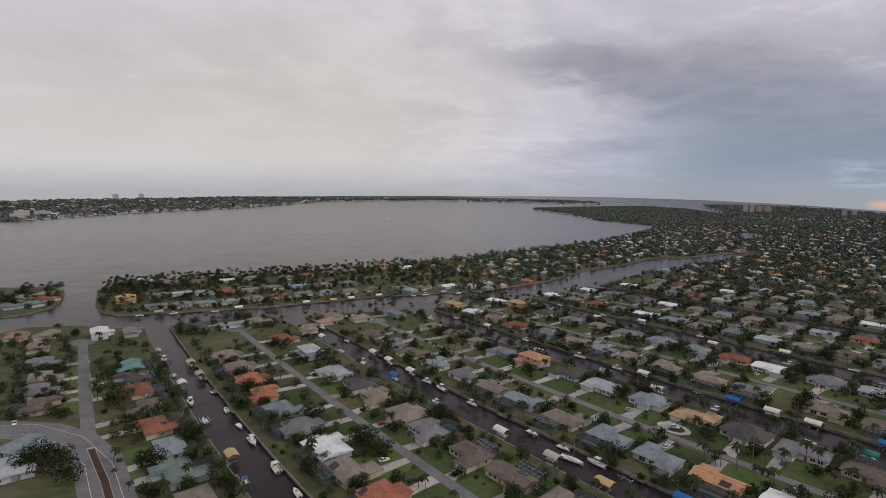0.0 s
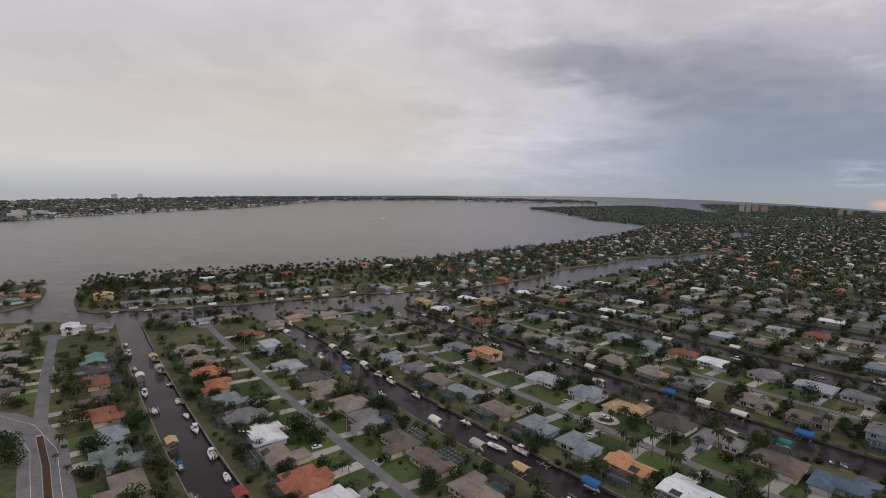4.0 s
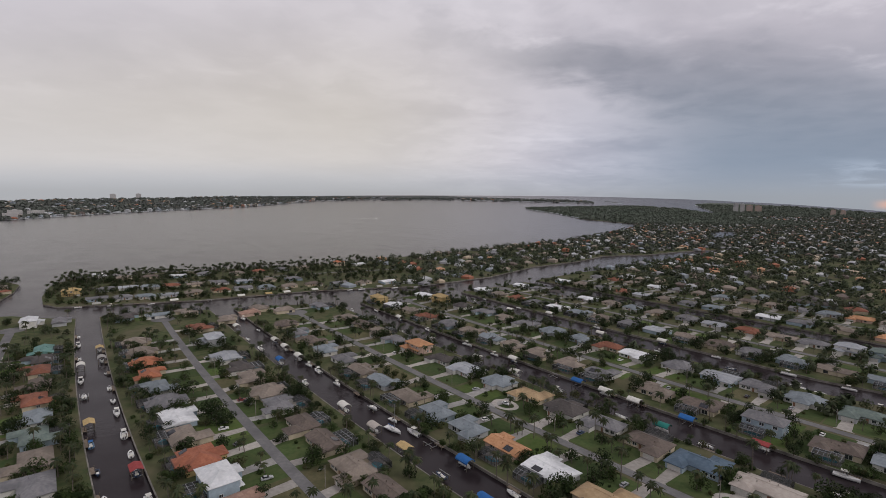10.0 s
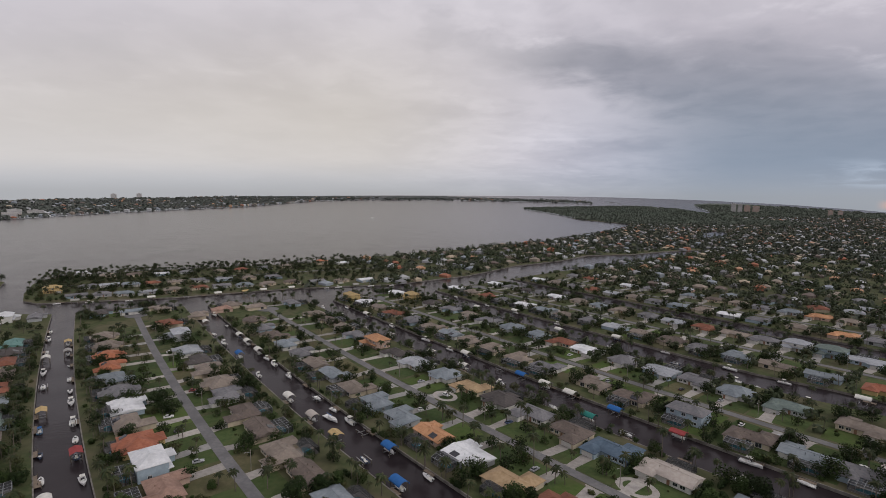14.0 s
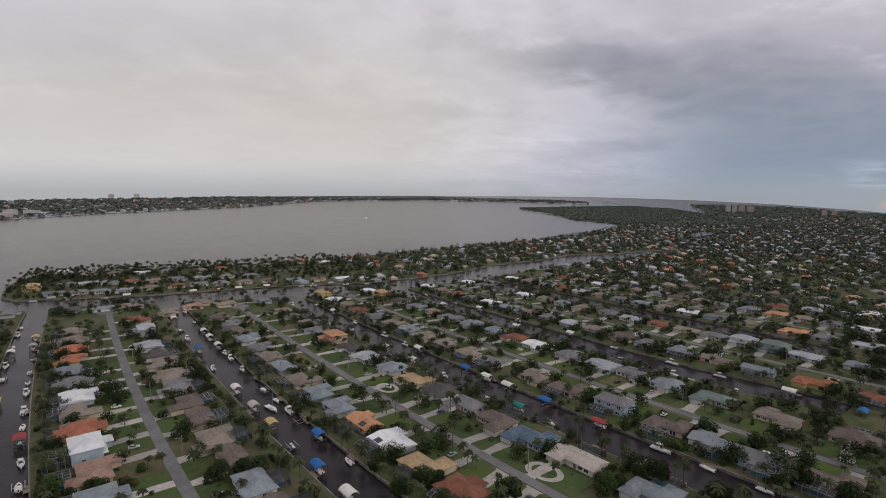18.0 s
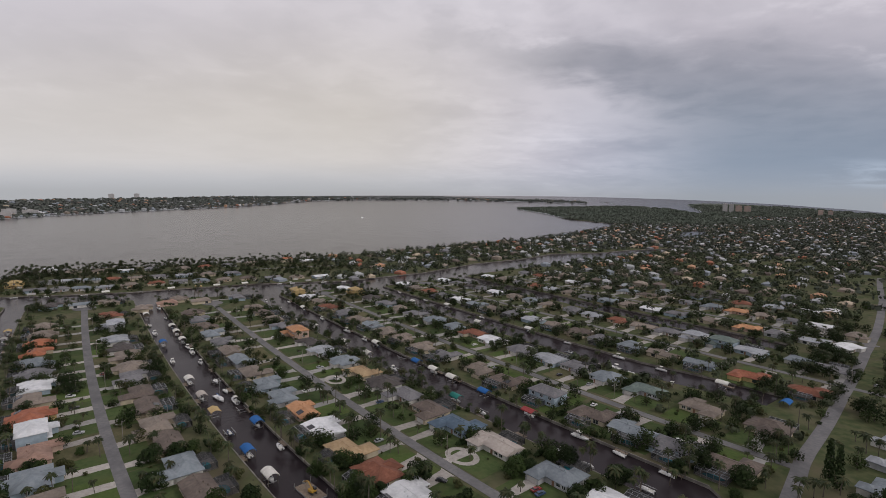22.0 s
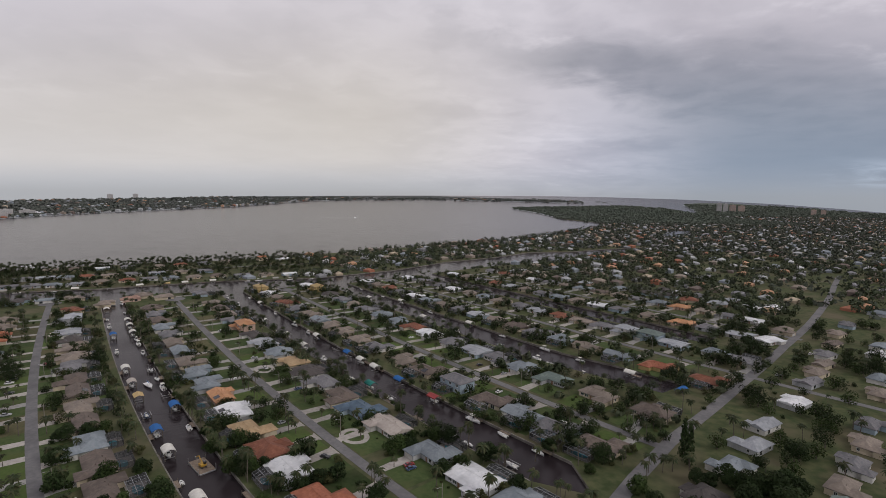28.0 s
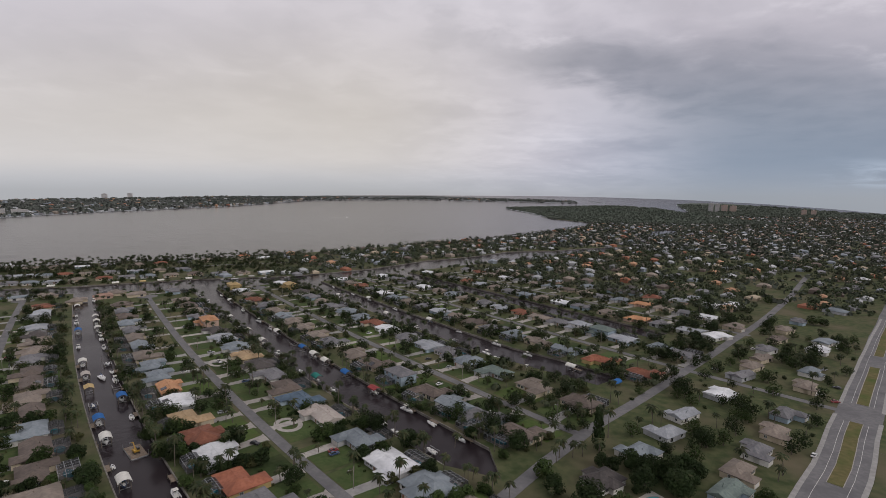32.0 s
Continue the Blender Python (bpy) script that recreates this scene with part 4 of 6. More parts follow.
def lift_kind(colour, vault=True):
    """Boat lift: four piles, two beams and, if a colour is given, a fabric canopy over them."""
    root = new("boat_lift" if not colour else "covered_boat_lift")
    L, W = 7.2, 3.8
    top = 3.6
    for x in (-L / 2 + 0.8, L / 2 - 0.8):
        for y in (-W / 2, W / 2):
            bm = bmesh.new()
            tube(bm, (x, y, -2.5), (x, y, top if colour else 1.9), 0.16, 8)
            part("post", bm, PILE, root)
    for y in (-W / 2, W / 2):
        bm = bmesh.new()
        box(bm, -L / 2 + 0.4, L / 2 - 0.4, y - 0.12, y + 0.12, (top - 0.1) if colour else 1.7, (top + 0.14) if colour else 1.95)
        part("beam", bm, STEEL, root)
    bm = bmesh.new()
    for x in (-1.7, 1.7):
        box(bm, x - 0.12, x + 0.12, -W / 2, W / 2, 0.35, 0.6)
    part("cradle", bm, STEEL, root)
    if colour:
        bm = bmesh.new()
        n = 10
        prof = []
        for i in range(n + 1):
            t = i / n
            y = (-0.5 + t) * (W + 0.9)
            z = top + 0.15 + (1.15 * math.sin(math.pi * t) ** 0.8 if vault else 0.9 * (1 - abs(2 * t - 1)))
            prof.append((y, z))
        prof = [(prof[0][0], prof[0][1] - 0.5)] + prof + [(prof[-1][0], prof[-1][1] - 0.5)]
        ends = [[bm.verts.new((x, y, z)) for y, z in prof] for x in (-L / 2, -L / 6, L / 6, L / 2)]
        for p, q in zip(ends, ends[1:]):
            for k in range(len(prof) - 1):
                bm.faces.new((p[k], p[k + 1], q[k + 1], q[k]))
        bmesh.ops.recalc_face_normals(bm, faces=bm.faces)
        ret = bmesh.ops.solidify(bm, geom=list(bm.faces), thickness=0.05)
        part("canopy", bm, CANVAS[colour], root)
    return root


LIFTS = {k: lift_kind(k, k not in ("tan", "red")) for k in CANVAS}
LIFTS[""] = lift_kind("")


def dock_kind(length, width):
    root = new("dock")
    bm = bmesh.new()
    box(bm, -length / 2, length / 2, -width / 2, width / 2, 0.0, 0.12)
    bmesh.ops.bevel(bm, geom=list(bm.edges), offset=0.03, segments=1, affect="EDGES")
    part("deck", bm, TIMBER, root)
    for x in (-length / 2 + 0.4, length / 2 - 0.4):
        for y in (-width / 2 - 0.1, width / 2 + 0.1):
            bm = bmesh.new()
            tube(bm, (x, y, -2.6), (x, y, 1.1), 0.13, 7)
            part("post", bm, PILE, root)
    return root


DOCKS = [dock_kind(9.0, 1.8), dock_kind(6.0, 2.4)]


def dock(a, c, kind, turn=0.0):
    put(DOCKS[kind], at(a, c, -0.35, turn), ("dock", kind), label="weathered timber dock on piles along the sea wall", category="dock", group="docks along the canals")


# each bank: line across, side of the water, then place along and what lies there
BANKS = (
    (30, 1, "-378 boat -352 bigboat -320 boat -295 cwhite -269 bigboat -241 lift -196 ctan -176 boatblue -147 boatdark -123 boat -100 cwhite -70 boat -40 bigboat"),
    (51, -1, "-335 ctan -308 cgrey -282 small -253 boat -230 boat -211 bigboat -183 bigboat -161 boat -141 cred -118 boat -96 lift -70 boat"),
    (147, 1, "-395 boat -360 cwhite -330 boat -300 bigboat -262 cblue -220 boat -172 cwhite -142 cbeige -117 ctan -92 lift -66 cblue -41 cwhite -15 small 5 cwhite 34 boat 60 cgrey"),
    (167, -1, "-390 bigboat -350 boat -310 cwhite -290 cwhite -265 cwhite -250 boat -237 bigboat -210 boat -167 lift -150 boat -133 bigboat -118 lift -95 cblue -69 boat 20 boat"),
    (252, 1, "-380 boat -340 bigboat -300 boat -260 cwhite -232 boat -207 cwhite -173 cwhite -140 lift -99 boat -77 cteal -56 lift -3 bigboat 11 boat 38 lift"),
    (276, -1, "-370 boat -330 cwhite -290 boat -240 bigboat -211 boat -192 cwhite -158 lift -140 cblue -121 cwhite -103 cwhite -74 cblue -40 cred -8 bigboat 13 boat 36 boat"),
    (363, 1, "-350 boat -300 cwhite -250 boat -200 cwhite -150 boat -100 lift -61 bigboat -49 boat -20 boat"),
    (388, -1, "-360 boat -310 boat -270 cwhite -220 boat -160 cwhite -120 boat -74 bigboat -41 boat 0 cwhite"),
)
KIND_OF = dict(boat=(0, 1, 1), bigboat=(2,), small=(5,), boatblue=(3,), boatdark=(4,))
for c, way, text in BANKS:
    words = text.split()
    for k in range(0, len(words), 2):
        a, what = float(words[k]), words[k + 1]
        q = c + way * 3.7
        if what in KIND_OF:
            boat(a, c + way * 2.9, rng.choice(KIND_OF[what]), -1.25, rng.choice((0, 180)) + rng.uniform(-4, 4))
            if rng.random() < 0.6:
                dock(a + rng.uniform(-2, 2), c + way * 0.6, rng.randrange(2), 0)
        else:
            colour = "" if what == "lift" else what[1:]
            put(LIFTS[colour], at(a, q, -1.3), ("lift", colour), label=("boat lift of timber piles and steel beams" if not colour else "%s fabric canopy on piles over a boat lift" % colour), category="boat lift", group="boat lifts along the canals")
            if rng.random() < 0.75:
                boat(a, q, rng.choice((0, 1, 1, 4) if not colour else (1, 1, 4)), -0.55, rng.choice((0, 180)))
            if rng.random() < 0.5:
                dock(a + 2, c + way * 0.7, 1, 0)
put(LIFTS["blue"], at(37, 381, -1.3, 90), ("lift", "blue"), label="blue fabric canopy on piles over a boat lift", category="boat lift", group="boat lifts along the canals")
for a, c in ((-190, 166.2), (7, 166.2), (-26, 253.4), (-282, 50.4), (-40, 146.4), (-120, 31.5)):
    dock(a, c, 1)

# docks and boats along the south bank of the point
SOUTH_BANK = ((-500, 10), (-497, 57), (-486, 146), (-484, 269), (-455, 371))
for (a0, c0), (a1, c1) in zip(SOUTH_BANK, SOUTH_BANK[1:]):
    n = int((c1 - c0) / 15)
    for i in range(n):
        u = (i + rng.uniform(0.2, 0.8)) / n
        a, c = a0 + (a1 - a0) * u, c0 + (c1 - c0) * u
        what = rng.random()
        if what < 0.4:
            boat(a + 4.2, c, rng.choice((0, 1, 1, 2)), -1.25, 90 + rng.uniform(-5, 5))
        elif what < 0.7:
            colour = rng.choice(("", "white", "white", "tan", "grey"))
            put(LIFTS[colour], at(a + 4.6, c, -1.3, 90), ("lift", colour), label=("boat lift of timber piles and steel beams" if not colour else "%s fabric canopy on piles over a boat lift" % colour), category="boat lift", group="boat lifts along the canals")
        if rng.random() < 0.75:
            dock(a + 1.0, c + rng.uniform(-5, 5), rng.randrange(2), 90)

# sailing boat at its mooring
yacht = new("sailing_boat")
part("hull", hull_mesh(10.5, 3.2, 1.35), GEL, yacht)
bm = bmesh.new()
box(bm, -1.6, 2.4, -0.85, 0.85, 1.1, 1.75)
bmesh.ops.bevel(bm, geom=list(bm.edges), offset=0.2, segments=2, affect="EDGES")
part("cabin", bm, GEL, yacht)
bm = bmesh.new()
tube(bm, (0.9, 0, 1.5), (0.9, 0, 13.5), 0.09, 8)
part("mast", bm, STEEL, yacht)
bm = bmesh.new()
tube(bm, (0.9, 0, 2.5), (-3.6, 0, 2.6), 0.13, 8)
part("boom", bm, CANVAS["blue"], yacht)
yacht.matrix_world = at(-140, 158.5, -1.3, 8)
tagged(yacht, "white sailing boat with a bare mast on the canal", "boat")

# work barge with a small excavator
YELLOW = material("machine_yellow", (0.42, 0.25, 0.03), (0.34, 0.20, 0.03), 1.0, 0.5)
barge = new("work_barge")
bm = bmesh.new()
box(bm, -6.5, 6.5, -3.2, 3.2, -0.4, 0.5)
bmesh.ops.bevel(bm, geom=list(bm.edges), offset=0.15, segments=1, affect="EDGES")
part("pontoon", bm, STEEL, barge)
bm = bmesh.new()
for i in range(16):
    box(bm, -6.4 + 0.8 * i, -6.4 + 0.8 * i + 0.76, -3.1, 3.1, 0.5, 0.56 + 0.01 * (i % 3))
part("deck_boards", bm, TIMBER, barge)
barge.matrix_world = at(-26, 159.5, -1.2, 4)
tagged(barge, "flat work barge with a timber deck in the canal", "barge")
for x, y in ((-5.8, -3.4), (5.8, -3.4), (-5.8, 3.4), (5.8, 3.4)):
    bm = bmesh.new()
    tube(bm, (x, y, -2), (x, y, 2.6), 0.14, 8)
    part("spud_pile", bm, STEEL, barge)
digger = new("excavator")
bm = bmesh.new()
box(bm, -1.5, 1.5, -1.1, -0.6, 0, 0.7)
box(bm, -1.5, 1.5, 0.6, 1.1, 0, 0.7)
bmesh.ops.bevel(bm, geom=list(bm.edges), offset=0.2, segments=2, affect="EDGES")
part("tracks", bm, MOTOR, digger)
bm = bmesh.new()
box(bm, -1.7, 1.0, -1.1, 1.1, 0.75, 1.7)
bmesh.ops.bevel(bm, geom=list(bm.edges), offset=0.12, segments=1, affect="EDGES")
part("body", bm, YELLOW, digger)
bm = bmesh.new()
box(bm, -0.2, 1.1, 0.1, 1.0, 1.7, 2.7)
part("cab", bm, GLASS, digger)
bm = bmesh.new()
tube(bm, (0.9, -0.3, 1.4), (-2.4, -0.3, 4.2), 0.22)
tube(bm, (-2.4, -0.3, 4.2), (-5.0, -0.3, 3.0), 0.18)
part("arm", bm, YELLOW, digger)
bm = bmesh.new()
box(bm, -5.5, -4.6, -0.7, 0.1, 2.1, 3.0)
part("bucket", bm, STEEL, digger)
digger.matrix_world = at(-24, 159.4, -0.63, 10)
tagged(digger, "yellow tracked excavator standing on a work barge", "excavator")

# open swimming pool behind the dark-roofed house by the cross street
pool = new("swimming_pool")
bm = bmesh.new()
box(bm, -6.0, 6.0, -4.2, 4.2, -0.2, 0.10)
bmesh.ops.bevel(bm, geom=list(bm.edges), offset=0.05, segments=1, affect="EDGES")
part("deck", bm, DECK, pool)
bm = bmesh.new()
ring = [bm.verts.new((3.8 * math.cos(2 * math.pi * k / 24) * (1 + 0.15 * math.cos(4 * math.pi * k / 24)), 2.4 * math.sin(2 * math.pi * k / 24), 0.125)) for k in range(24)]
bm.faces.new(ring)
part("pool_water", bm, POOL, pool, "bright turquoise pool water")
bm = bmesh.new()
rows = [[bm.verts.new((f * 3.8 * math.cos(2 * math.pi * k / 24) * (1 + 0.15 * math.cos(4 * math.pi * k / 24)), f * 2.4 * math.sin(2 * math.pi * k / 24), 0.15)) for k in range(24)] for f in (1.0, 1.12)]
for k in range(24):
    j = (k + 1) % 24
    bm.faces.new((rows[0][k], rows[1][k], rows[1][j], rows[0][j]))
part("coping", bm, CONCRETE, pool)
pool.matrix_world = at(124, 291, 0, 80)
tagged(pool, "open turquoise swimming pool in a pale concrete deck", "swimming pool")
SITES.append((124, 291, 7))

# motor boat out on the river with its wake
FOAM = material("wake_foam", (0.50, 0.49, 0.48), (0.30, 0.29, 0.29), 0.15, 0.8, third=(0.12, 0.115, 0.12), scale2=0.06)
bm = bmesh.new()
prev = None
for k in range(17):
    u = k / 16
    w = 1.2 + 5.5 * u ** 0.7
    y = 1.6 * math.sin(5 * u)
    cur = [bm.verts.new((-150 * u, y + o * w, -1.26)) for o in (-1, -0.45, 0.45, 1)]
    if prev and k % 5 != 4:
        for i in (0, 1, 2):
            if i != 1 or u < 0.35:
                bm.faces.new((prev[i], cur[i], cur[i + 1], prev[i + 1]))
    prev = cur
bmesh.ops.recalc_face_normals(bm, faces=bm.faces)
if sum(f.normal.z for f in bm.faces) < 0:
    bmesh.ops.reverse_faces(bm, faces=bm.faces)
wake = part("wake", bm, FOAM)
wake.matrix_world = pose(-268, 2234, 0, 0, 0, 13)
tagged(wake, "white foam wake behind a motor boat on the river", "wake", kind="structure")
put(BOATS[2], pose(-262, 2235, -1.25, 0, 0, 13), ("boat", 2), label="white motor boat under way on the open river", category="boat")

# ------------------------------------------------------------------ parked cars
CAR_PAINT = {k: material("car_paint_" + k, c, rough=0.3, spec=0.6) for k, c in dict(white=(0.62, 0.62, 0.61), silver=(0.32, 0.33, 0.34), black=(0.02, 0.02, 0.022), red=(0.22, 0.03, 0.03), blue=(0.04, 0.07, 0.14), gold=(0.30, 0.24, 0.15)).items()}
TYRE = material("tyre_rubber", (0.015, 0.015, 0.015), (0.03, 0.03, 0.03), 3.0, 0.9)
RIM = material("wheel_rim", (0.4, 0.4, 0.41), rough=0.35, metal=0.8)
LAMP = material("headlamp_lens", (0.7, 0.7, 0.68), rough=0.1)
TAIL = material("tail_lamp_lens", (0.25, 0.01, 0.01), rough=0.2)


def loft(bm, sections):
    rows = [[bm.verts.new(p) for p in sec] for sec in sections]
    n = len(rows[0])
    for p, q in zip(rows, rows[1:]):
        for k in range(n):
            bm.faces.new((p[k], p[(k + 1) % n], q[(k + 1) % n], q[k]))
    bm.faces.new(rows[0][::-1])
    bm.faces.new(rows[-1])
    bmesh.ops.recalc_face_normals(bm, faces=bm.faces)


def car_kind(colour, van):
    root = new("parked_van" if van else "parked_car")
    bm = bmesh.new()
    prof = [(-2.25, 0.5, 0.80), (-2.15, 0.35, 0.98), (-1.3, 0.28, 1.02), (0.9, 0.28, 0.98), (1.9, 0.32, 0.88), (2.28, 0.45, 0.70)]
    loft(bm, [[(x, -0.88, lo), (x, 0.88, lo), (x, 0.90, (lo + hi) / 2), (x, 0.82, hi), (x, -0.82, hi), (x, -0.90, (lo + hi) / 2)] for x, lo, hi in prof])
    part("body", bm, CAR_PAINT[colour], root)
    bm = bmesh.new()
    h = 1.95 if van else 1.48
    x0, x1 = (-2.1, 1.0) if van else (-1.75, 0.85)
    loft(bm, [[(x, -0.78 * k, 0.95), (x, 0.78 * k, 0.95), (x + s, 0.66 * k, z), (x + s, -0.66 * k, z)] for x, s, z, k in ((x0, 0.35, h - 0.06, 1), (x0 + 0.5, 0.2, h, 1), (x1 - 0.6, -0.2, h, 1), (x1, -0.65, h - 0.07, 1))])
    part("cabin_glass", bm, GLASS, root)
    bm = bmesh.new()
    box(bm, x0 + 0.45, x1 - 0.85, -0.64, 0.64, h - 0.01, h + 0.04)
    part("roof_panel", bm, CAR_PAINT[colour], root)
    for x in (-1.4, 1.4):
        for y in (-0.84, 0.84):
            bm = bmesh.new()
            tube(bm, (x, y - 0.1, 0.33), (x, y + 0.1, 0.33), 0.33, 12)
            w = part("wheel", bm, TYRE, root)
            bm = bmesh.new()
            o = 0.105 if y > 0 else -0.105
            tube(bm, (x, y + o - 0.012, 0.33), (x, y + o + 0.012, 0.33), 0.2, 8)
            part("rim", bm, RIM, w)
    bm = bmesh.new()
    for y in (-0.62, 0.62):
        box(bm, 2.16, 2.27, y - 0.16, y + 0.16, 0.58, 0.72)
    part("headlights", bm, LAMP, root)
    bm = bmesh.new()
    for y in (-0.66, 0.66):
        box(bm, -2.27, -2.18, y - 0.13, y + 0.13, 0.66, 0.86)
    part("tail_lights", bm, TAIL, root)
    return root


CARS = {(k, v): car_kind(k, v) for k, v in (("white", False), ("silver", False), ("black", False), ("red", False), ("blue", False), ("white", True))}


def car(a, c, key, turn=0.0):
    word = "%s %s" % (key[0], "van" if key[1] else "car")
    put(CARS[key], at(a, c, 0.075, turn), ("car",) + key, label="parked %s on paved ground beside a house" % word, category="van" if key[1] else "car", group="parked cars")


PARKED = ((-185, 92, 90, "black"), (-178, 93, 90, "black"), (-171, 91, 80, "white"), (-152, 92, 90, "black"), (-139, 219, 10, "white"), (-128, 198, 90, "white"), (-205, 110, 85, "red"), (-202, 112, 90, "black"), (-117, 92, 80, "silver"),
          (16, 223, 80, "red"), (19, 222, 84, "blue"), (-8, 200, 30, "black"), (-27, 306, 90, "white"), (-10, 306, 90, "silver"), (24, 302, 50, "white"), (-259, -62, 3, "white"), (-222, -36, 40, "black"), (-198, 0, 90, "black"), (-330, 112, 90, "silver"), (-288, 112, 90, "white"),
          (-52, 199, 90, "silver"), (-246, 219, 90, "white"), (-164, 220, 80, "silver"), (-94, 222, 88, "blue"), (-216, 305, 90, "white"), (-104, 306, 92, "silver"), (-151, 327, 90, "white"), (-70, 327, 88, "black"), (-48, 328, 90, "silver"),
          (-62, 112, 90, "silver"), (-14, 113, 90, "white"), (62, 450, 55, "silver"), (132, 470, 175, "black"), (116, 500, 80, "silver"), (152, 372, 88, "white"), (60, 512, 90, "white"), (138, 446, 40, "red"))
for a, c, turn, colour in PARKED:
    car(a, c, (colour, False), turn)
car(128, 452, ("white", True), 30)
car(110, 560, ("white", True), 100)

# ------------------------------------------------------------------ planting
LEAF = [material("leaf_" + k, one, two, 0.45, 0.7, per_object=0.3, third=three, scale2=0.25, spec=0.08) for k, one, two, three in
        (("dark", (0.014, 0.025, 0.009), (0.027, 0.042, 0.015), (0.020, 0.026, 0.011)), ("mid", (0.024, 0.042, 0.012), (0.042, 0.064, 0.020), (0.034, 0.042, 0.016)), ("olive", (0.050, 0.056, 0.022), (0.070, 0.076, 0.032), (0.06, 0.055, 0.028)))]
FROND = material("palm_frond", (0.020, 0.032, 0.013), (0.038, 0.052, 0.022), 0.8, 0.6, per_object=0.3, third=(0.060, 0.054, 0.026), scale2=0.5, spec=0.12)
BARK = material("bark", (0.10, 0.085, 0.07), (0.15, 0.13, 0.11), 1.5, 0.95, spec=0.1)


def bent_trunk(bm, height, r0, r1, lean, sides=6, steps=5):
    rows = []
    for k in range(steps + 1):
        u = k / steps
        o = Vector((lean[0] * u * u, lean[1] * u * u, height * u - 0.2 * (k == 0)))
        r = r0 + (r1 - r0) * u ** 0.7
        rows.append([bm.verts.new(o + Vector((r * math.cos(2 * math.pi * i / sides), r * math.sin(2 * math.pi * i / sides), 0))) for i in range(sides)])
    for p, q in zip(rows, rows[1:]):
        for i in range(sides):
            j = (i + 1) % sides
            bm.faces.new((p[i], p[j], q[j], q[i]))
    return Vector((lean[0], lean[1], height))


def palm_kind(seed, height, spread, count):
    r = random.Random(seed)
    root = new("palm_tree")
    bm = bmesh.new()
    top = bent_trunk(bm, height, 0.22, 0.13, (r.uniform(-0.8, 0.8), r.uniform(-0.8, 0.8)))
    part("trunk", bm, BARK, root)
    bm = bmesh.new()
    for i in range(count):
        az = 2 * math.pi * (i / count) * 2.4 + r.uniform(-0.2, 0.2)
        up = r.uniform(-0.35, 0.95)
        length = spread * r.uniform(0.85, 1.15)
        d, side_v = Vector((math.cos(az), math.sin(az), 0)), Vector((-math.sin(az), math.cos(az), 0))
        prev = None
        n = 5
        for k in range(n + 1):
            u = k / n
            p = top + d * (length * u * (1 - 0.18 * u * max(0, -up + 0.6))) + Vector((0, 0, length * (up * u - (0.55 + 0.35 * up) * u * u * 1.25)))
            w = 0.52 * math.sin(math.pi * min(1, 0.12 + 0.86 * u)) * spread / 3.2
            droop = Vector((0, 0, -0.55 * w))
            cur = (bm.verts.new(p + side_v * w + droop), bm.verts.new(p), bm.verts.new(p - side_v * w + droop))
            if prev:
                if r.random() < 0.93:
                    bm.faces.new((prev[0], prev[1], cur[1], cur[0]))
                bm.faces.new((prev[1], prev[2], cur[2], cur[1]))
            prev = cur
    part("crown", bm, FROND, root)
    return root


def leaf_cloud(bm, r, centre, radius, count, size):
    for _ in range(count):
        while True:
            v = Vector((r.uniform(-1, 1), r.uniform(-1, 1), r.uniform(-1, 1)))
            if 0.25 < v.length < 1:
                break
        v = v.normalized() * (0.55 + 0.45 * r.random() ** 0.6)
        p = centre + Vector((v.x * radius[0], v.y * radius[1], v.z * radius[2]))
        n = (v + Vector((r.uniform(-0.8, 0.8), r.uniform(-0.8, 0.8), r.uniform(-0.3, 1.0)))).normalized()
        u = n.orthogonal().normalized()
        u = (u * math.cos(az := r.uniform(0, 6.28)) + n.cross(u) * math.sin(az)).normalized()
        w = n.cross(u)
        s = size * r.uniform(0.6, 1.3)
        bm.faces.new([bm.verts.new(p + u * a * s + w * b * s) for a, b in ((-0.6, -0.3), (0.2, -0.6), (0.65, 0.15), (-0.1, 0.6))])


def tree_kind(seed, height, crown, leaves, leaf_mat, name="broadleaf_tree"):
    r = random.Random(seed)
    root = new(name)
    bm = bmesh.new()
    fork = bent_trunk(bm, height * 0.30, 0.32, 0.2, (r.uniform(-0.5, 0.5), r.uniform(-0.5, 0.5)), 7, 3)
    heads = []
    for i in range(6):
        az = i * 1.05 + r.uniform(-0.3, 0.3)
        reach = crown * r.uniform(0.35, 0.62) if i else 0.1
        end = fork + Vector((math.cos(az) * reach, math.sin(az) * reach, height * ((r.uniform(0.02, 0.14) if i % 2 else r.uniform(0.18, 0.36)) if i else 0.42)))
        tube(bm, fork - Vector((0, 0, 0.3)), end, 0.1, 5)
        heads.append(end)
    part("trunk", bm, BARK, root)
    bm = bmesh.new()
    for e in heads:
        rad = crown * r.uniform(0.42, 0.62)
        leaf_cloud(bm, r, e, (rad, rad, rad * 0.85), leaves // 3, 0.50)
    part("crown", bm, leaf_mat, root)
    return root


def bush_kind(seed, w, d, h, leaves, leaf_mat, name="shrub"):
    r = random.Random(seed)
    bm = bmesh.new()
    for _ in range(3):
        tube(bm, (r.uniform(-0.2, 0.2) * w, r.uniform(-0.2, 0.2) * d, -0.1), (r.uniform(-0.3, 0.3) * w, r.uniform(-0.3, 0.3) * d, h * 0.6), 0.05, 4)
    for _ in range(4):
        leaf_cloud(bm, r, Vector((r.uniform(-0.3, 0.3) * w, r.uniform(-0.2, 0.2) * d, h * 0.5)), (w * 0.36, d * 0.4, h * 0.52), leaves // 4, 0.5)
    return part(name, bm, leaf_mat)


